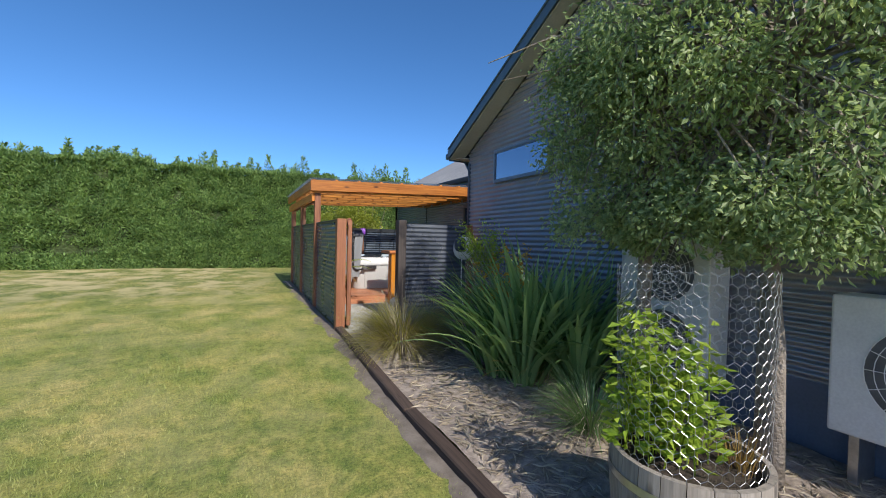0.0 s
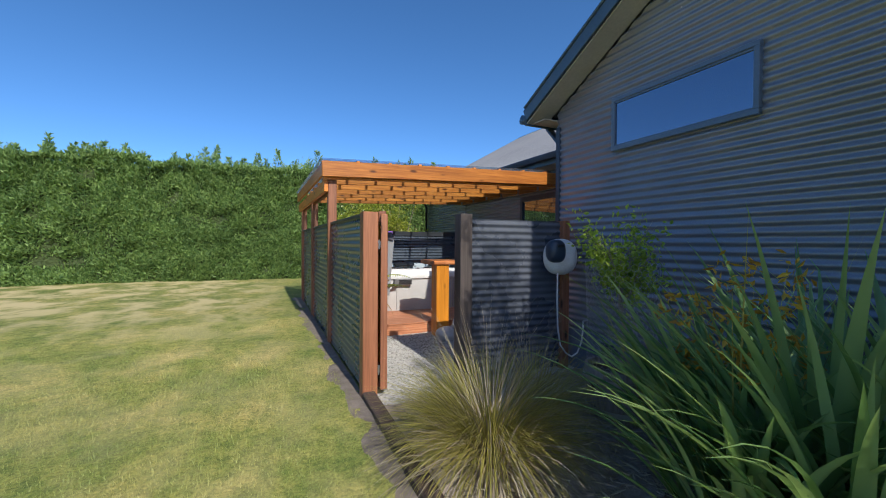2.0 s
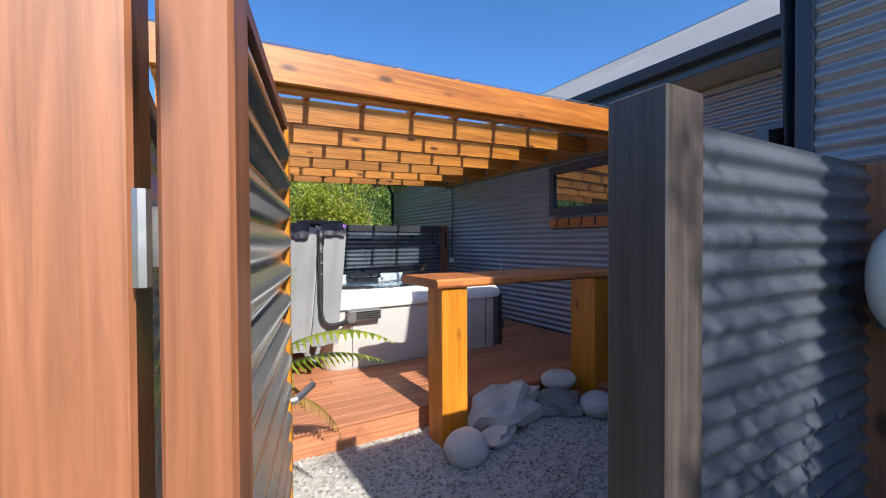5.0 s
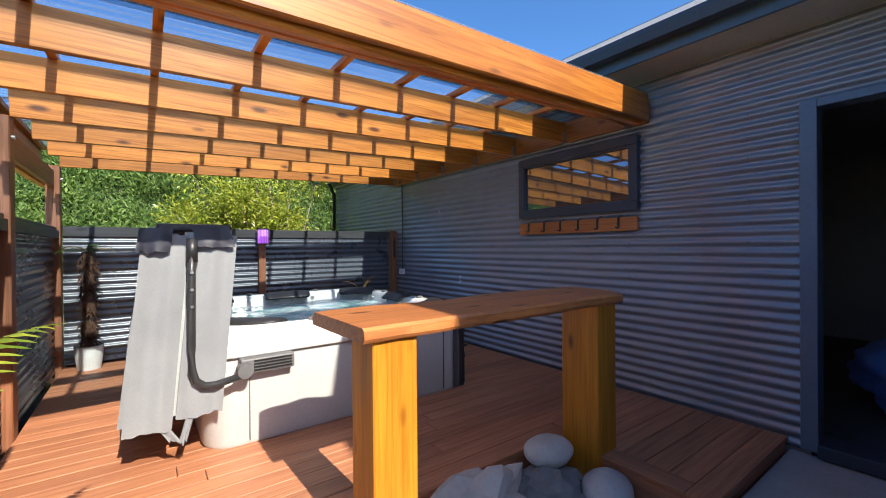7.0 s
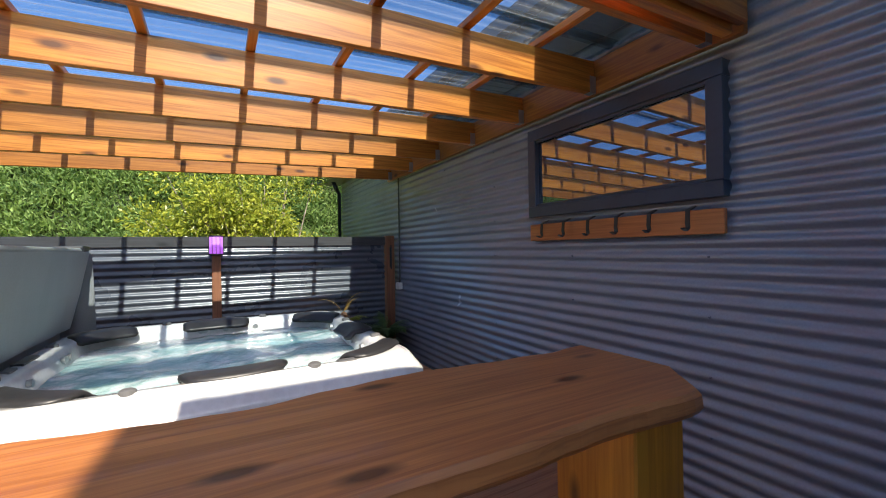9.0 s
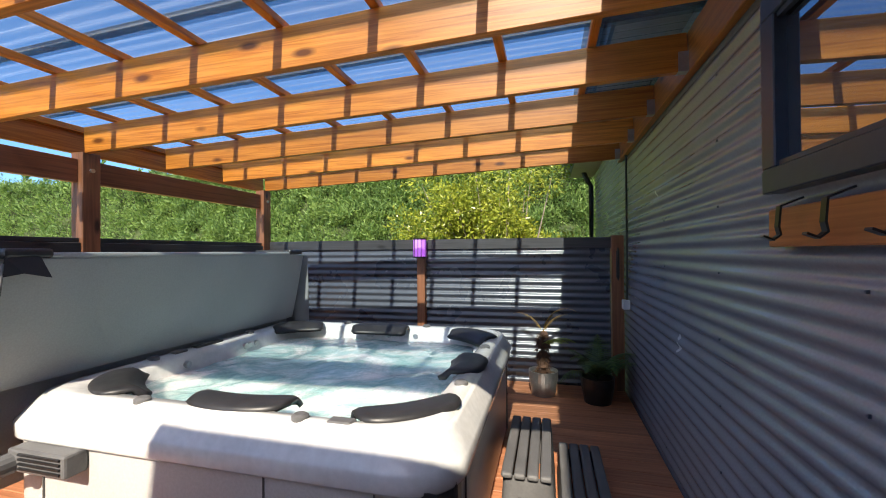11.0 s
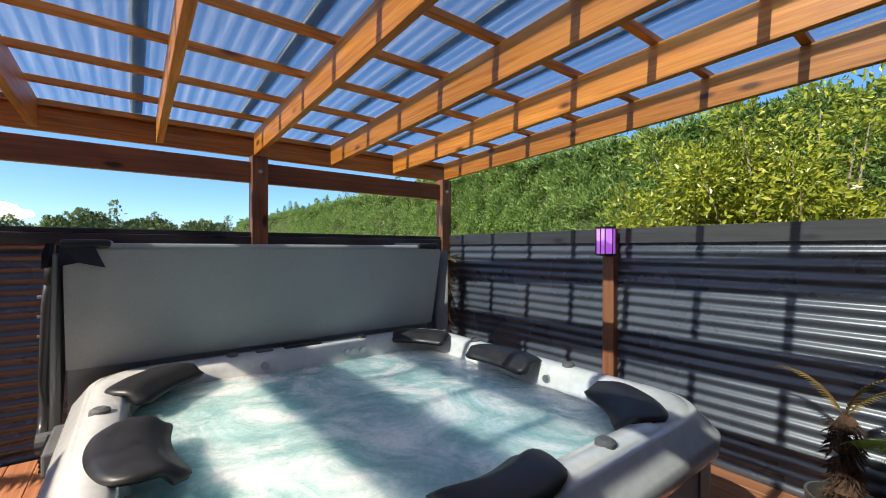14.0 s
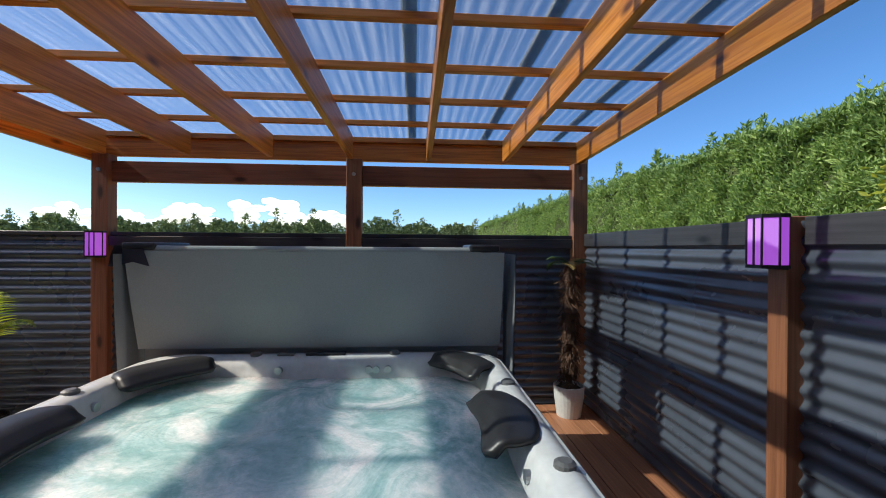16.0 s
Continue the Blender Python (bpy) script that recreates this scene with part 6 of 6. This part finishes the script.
clumps = []
limbs = bmesh.new()


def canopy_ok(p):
    """Trims crown leaves: wall clearance, ragged hem, sight lines, and gaps that shape the sunlight."""
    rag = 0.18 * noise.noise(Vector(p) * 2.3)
    # ragged hem; the x cut lets sun onto the tussock
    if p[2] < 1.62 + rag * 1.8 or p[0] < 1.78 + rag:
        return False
    # gaps above 3.3 m, opened so sun dapples the panel
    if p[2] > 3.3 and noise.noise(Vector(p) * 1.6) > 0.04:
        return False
    # cut along two sight lines from the camera path
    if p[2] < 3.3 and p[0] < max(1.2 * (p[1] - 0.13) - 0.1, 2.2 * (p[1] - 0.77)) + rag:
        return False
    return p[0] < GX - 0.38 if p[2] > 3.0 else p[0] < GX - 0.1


for k in range(135):
    for _ in range(60):
        d = g.normal(0, 1, 3)
        d /= np.linalg.norm(d)
        c = np.array([2.75, 0.35, 3.0]) + d * g.uniform(0.5, 1.0) * np.array([0.95, 1.55, 1.6])
        if c[0] < GX - 0.45 and c[2] > 1.75 and not (c[0] < 2.05 and c[2] < 2.7) and not (c[0] < 2.2 and c[1] > 0.8 and c[2] > 3.4):
            break
    clumps.append(c)
# two drooping boughs
clumps += [np.array(c) for c in ((1.68, 1.95, 3.25), (1.8, 1.9, 3.1), (2.0, 1.8, 2.9), (2.35, 2.05, 2.2), (2.45, 1.95, 1.95), (2.55, 1.85, 1.75), (2.3, 1.9, 2.45), (2.1, 1.7, 2.7), (2.75, 1.7, 1.65), (2.9, 1.5, 1.7), (2.55, 0.75, 1.75), (2.75, 0.55, 1.8), (2.5, 0.4, 1.9), (2.85, 0.9, 1.7), (2.4, 0.9, 1.95), (2.9, 0.3, 1.75), (2.6, 0.1, 1.85), (3.0, -0.2, 1.9), (2.7, -0.4, 2.0))]
for k in range(60):
    clumps.append(np.array([g.uniform(2.35, 3.1), g.uniform(-0.7, 1.5), g.uniform(1.55, 1.95)]))
for k in range(26):
    clumps.append(np.array([g.uniform(2.15, 2.8), g.uniform(0.9, 1.75), g.uniform(2.2, 3.2)]))
# the higher crown, mostly out of view, added to shade the side panel
for k in range(10):
    clumps.append(np.array([g.uniform(2.0, 3.15), g.uniform(0.2, 1.5), g.uniform(3.9, 5.2)]))
spots = []
for c in clumps:
    src = np.array(stem1[4] if g.uniform() < 0.5 else stem2[3])
    mid = (src + c) / 2 + np.array([0, 0, 0.15])
    tube([src, mid, c], 0.012, 5, limbs, [0.02, 0.012, 0.004])
    r = g.uniform(0.2, 0.42)
    for j in range(int(350 * (r / 0.34) ** 2)):
        d = g.normal(0, 1, 3)
        d /= np.linalg.norm(d)
        p = c + d * r * g.uniform(0.35, 1.0) * np.array([1, 1, 0.8])
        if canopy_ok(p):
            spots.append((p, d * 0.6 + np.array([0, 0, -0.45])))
part("limb_work", limbs, BARK, tree)
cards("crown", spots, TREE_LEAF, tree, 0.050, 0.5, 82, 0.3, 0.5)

# yellow-green shrub behind the end fence
sh = thing("camellia_shrub", "large glossy yellow-green shrub behind the fence", "shrub")
spots = []
limbs = bmesh.new()
for k in range(115):
    d = g.normal(0, 1, 3)
    d /= np.linalg.norm(d)
    c = np.array([3.72, 14.2, 1.95]) + d * g.uniform(0.3, 1.0) * np.array([1.65, 0.9, 1.6])
    c[0] = min(c[0], WX - 0.4)
    c[1] = max(c[1], 12.4)
    c[2] = max(c[2], 0.6)
    tube([(3.95, 14.2, 0.2), (c[0] * 0.5 + 1.97, c[1] * 0.5 + 7.1, 1.3), c], 0.015, 5, limbs, [0.03, 0.02, 0.004])
    for j in range(250):
        q = g.normal(0, 1, 3)
        q /= np.linalg.norm(q)
        p = c + q * 0.32 * g.uniform(0.4, 1.0)
        if p[0] < WX - 0.1 and p[1] > 12.05:
            spots.append((p, q))
part("branch_work", limbs, BARK, sh)
cards("foliage", spots, SHRUB, sh, 0.072, 0.5, 84, 0.3, 0.5)

# ---- heat pumps and the hose reel ----
def heat_pump(x0, x1, y0, y1, z0, z1, fans, label):
    h = thing("heat_pump", label, "heat pump", "heat pumps on the gable wall")
    part("casing", box(x0, x1, y0, y1, z0 + 0.06, z1, 0.015, segments=2), WHITE, h)
    for y in (y0 + 0.12, y1 - 0.16):
        part("foot", box(x0 + 0.02, x1 - 0.02, y, y + 0.05, z0 - 0.25, z0 + 0.06), STEEL, h)
    rr = min((z1 - z0) / fans * 0.42, (y1 - y0) * 0.36)
    for k in range(fans):
        cz, cy = z0 + 0.06 + (z1 - z0 - 0.06) * (k + 0.5) / fans, y0 + (y1 - y0) * 0.45
        bm = bmesh.new()
        for m in range(1, 8):
            r = rr * m / 7
            ringp = [(x0 - 0.012, cy + r * math.cos(2 * math.pi * q / 32), cz + r * math.sin(2 * math.pi * q / 32)) for q in range(33)]
            tube(ringp, 0.0025, 4, bm, cap=False)
        for q in range(16):
            a = 2 * math.pi * q / 16
            tube([(x0 - 0.014, cy + 0.05 * math.cos(a), cz + 0.05 * math.sin(a)), (x0 - 0.014, cy + rr * math.cos(a), cz + rr * math.sin(a))], 0.0025, 4, bm, cap=False)
        grille = part("fan_grille", bm, WHITE, h)
        # flat disc, coloured dark for the shade inside the fan opening
        bm = bmesh.new()
        tube([(x0 - 0.001, cy, cz), (x0 - 0.004, cy, cz)], rr, 28, bm)
        part("fan_dark_disc", bm, PLASTIC, grille, "flat dark disc for the shaded fan opening")
    return h


heat_pump(3.24, 3.54, 0.83, 1.73, 0.36, 1.71, 2, "tall white two-fan heat pump by the gable wall")
heat_pump(3.22, 3.52, -0.88, 0.03, 0.36, 1.33, 1, "white single-fan heat pump by the gable wall")
reel = thing("hose_reel", "white and slate hose reel box on the side panel", "hose reel")
bm = bmesh.new()
bmesh.ops.create_uvsphere(bm, u_segments=28, v_segments=18, radius=1.0)
for v in bm.verts:
    v.co = Vector([math.copysign(abs(c) ** 0.85, c) for c in v.co])
bm.transform(Matrix.Translation((3.255, 5.10, 1.49)) @ Matrix.Rotation(radians(-12), 4, "Z") @ Matrix.Diagonal((0.195, 0.125, 0.205, 1)))
part("drum_case", bm, WHITE, reel, smooth=True)
bm = bmesh.new()
bmesh.ops.create_uvsphere(bm, u_segments=24, v_segments=16, radius=1.0)
for v in bm.verts:
    v.co = Vector([math.copysign(abs(c) ** 0.75, c) for c in v.co])
bm.transform(Matrix.Translation((3.145, 5.045, 1.555)) @ Matrix.Rotation(radians(-20), 4, "Z") @ Matrix.Diagonal((0.105, 0.10, 0.13, 1)))
part("front_cover", bm, NAVY, reel, "slate-blue front cover", smooth=True)
part("hose_slot", box(3.085, 3.185, 4.93, 4.955, 1.60, 1.64, 0.01), BLACK, reel)
part("wall_bracket", box(3.27, 3.33, 5.15, 5.225, 1.3, 1.6, 0.006), PLASTIC, reel)
hp = [(3.19, 5.06, 1.32), (3.185, 5.06, 1.0), (3.19, 5.05, 0.7), (3.22, 5.04, 0.5), (3.30, 5.03, 0.40), (3.37, 5.02, 0.36), (3.44, 5.01, 0.40), (3.49, 5.0, 0.52), (3.51, 5.0, 0.66), (3.515, 5.0, 0.74)]
part("hose", tube(hp, 0.009, 8), WHITE, reel, "white hose hanging in a loop", smooth=True)
tap = thing("garden_tap", "small outdoor tap on the plinth", "tap")
part("tap_body", tube([(3.585, 5.0, 0.76), (3.52, 5.0, 0.76), (3.505, 5.0, 0.72)], 0.012, 8), STEEL, tap)
vent = thing("plinth_vent", "small slotted vent in the plinth", "vent")
part("vent_frame", box(3.560, 3.577, 4.55, 4.78, 0.42, 0.56, 0.004), DARK_TRIM, vent)
for k in range(5):
    part("slat", box(3.553, 3.562, 4.56, 4.77, 0.435 + 0.024 * k, 0.445 + 0.024 * k), DARK_TRIM, vent)
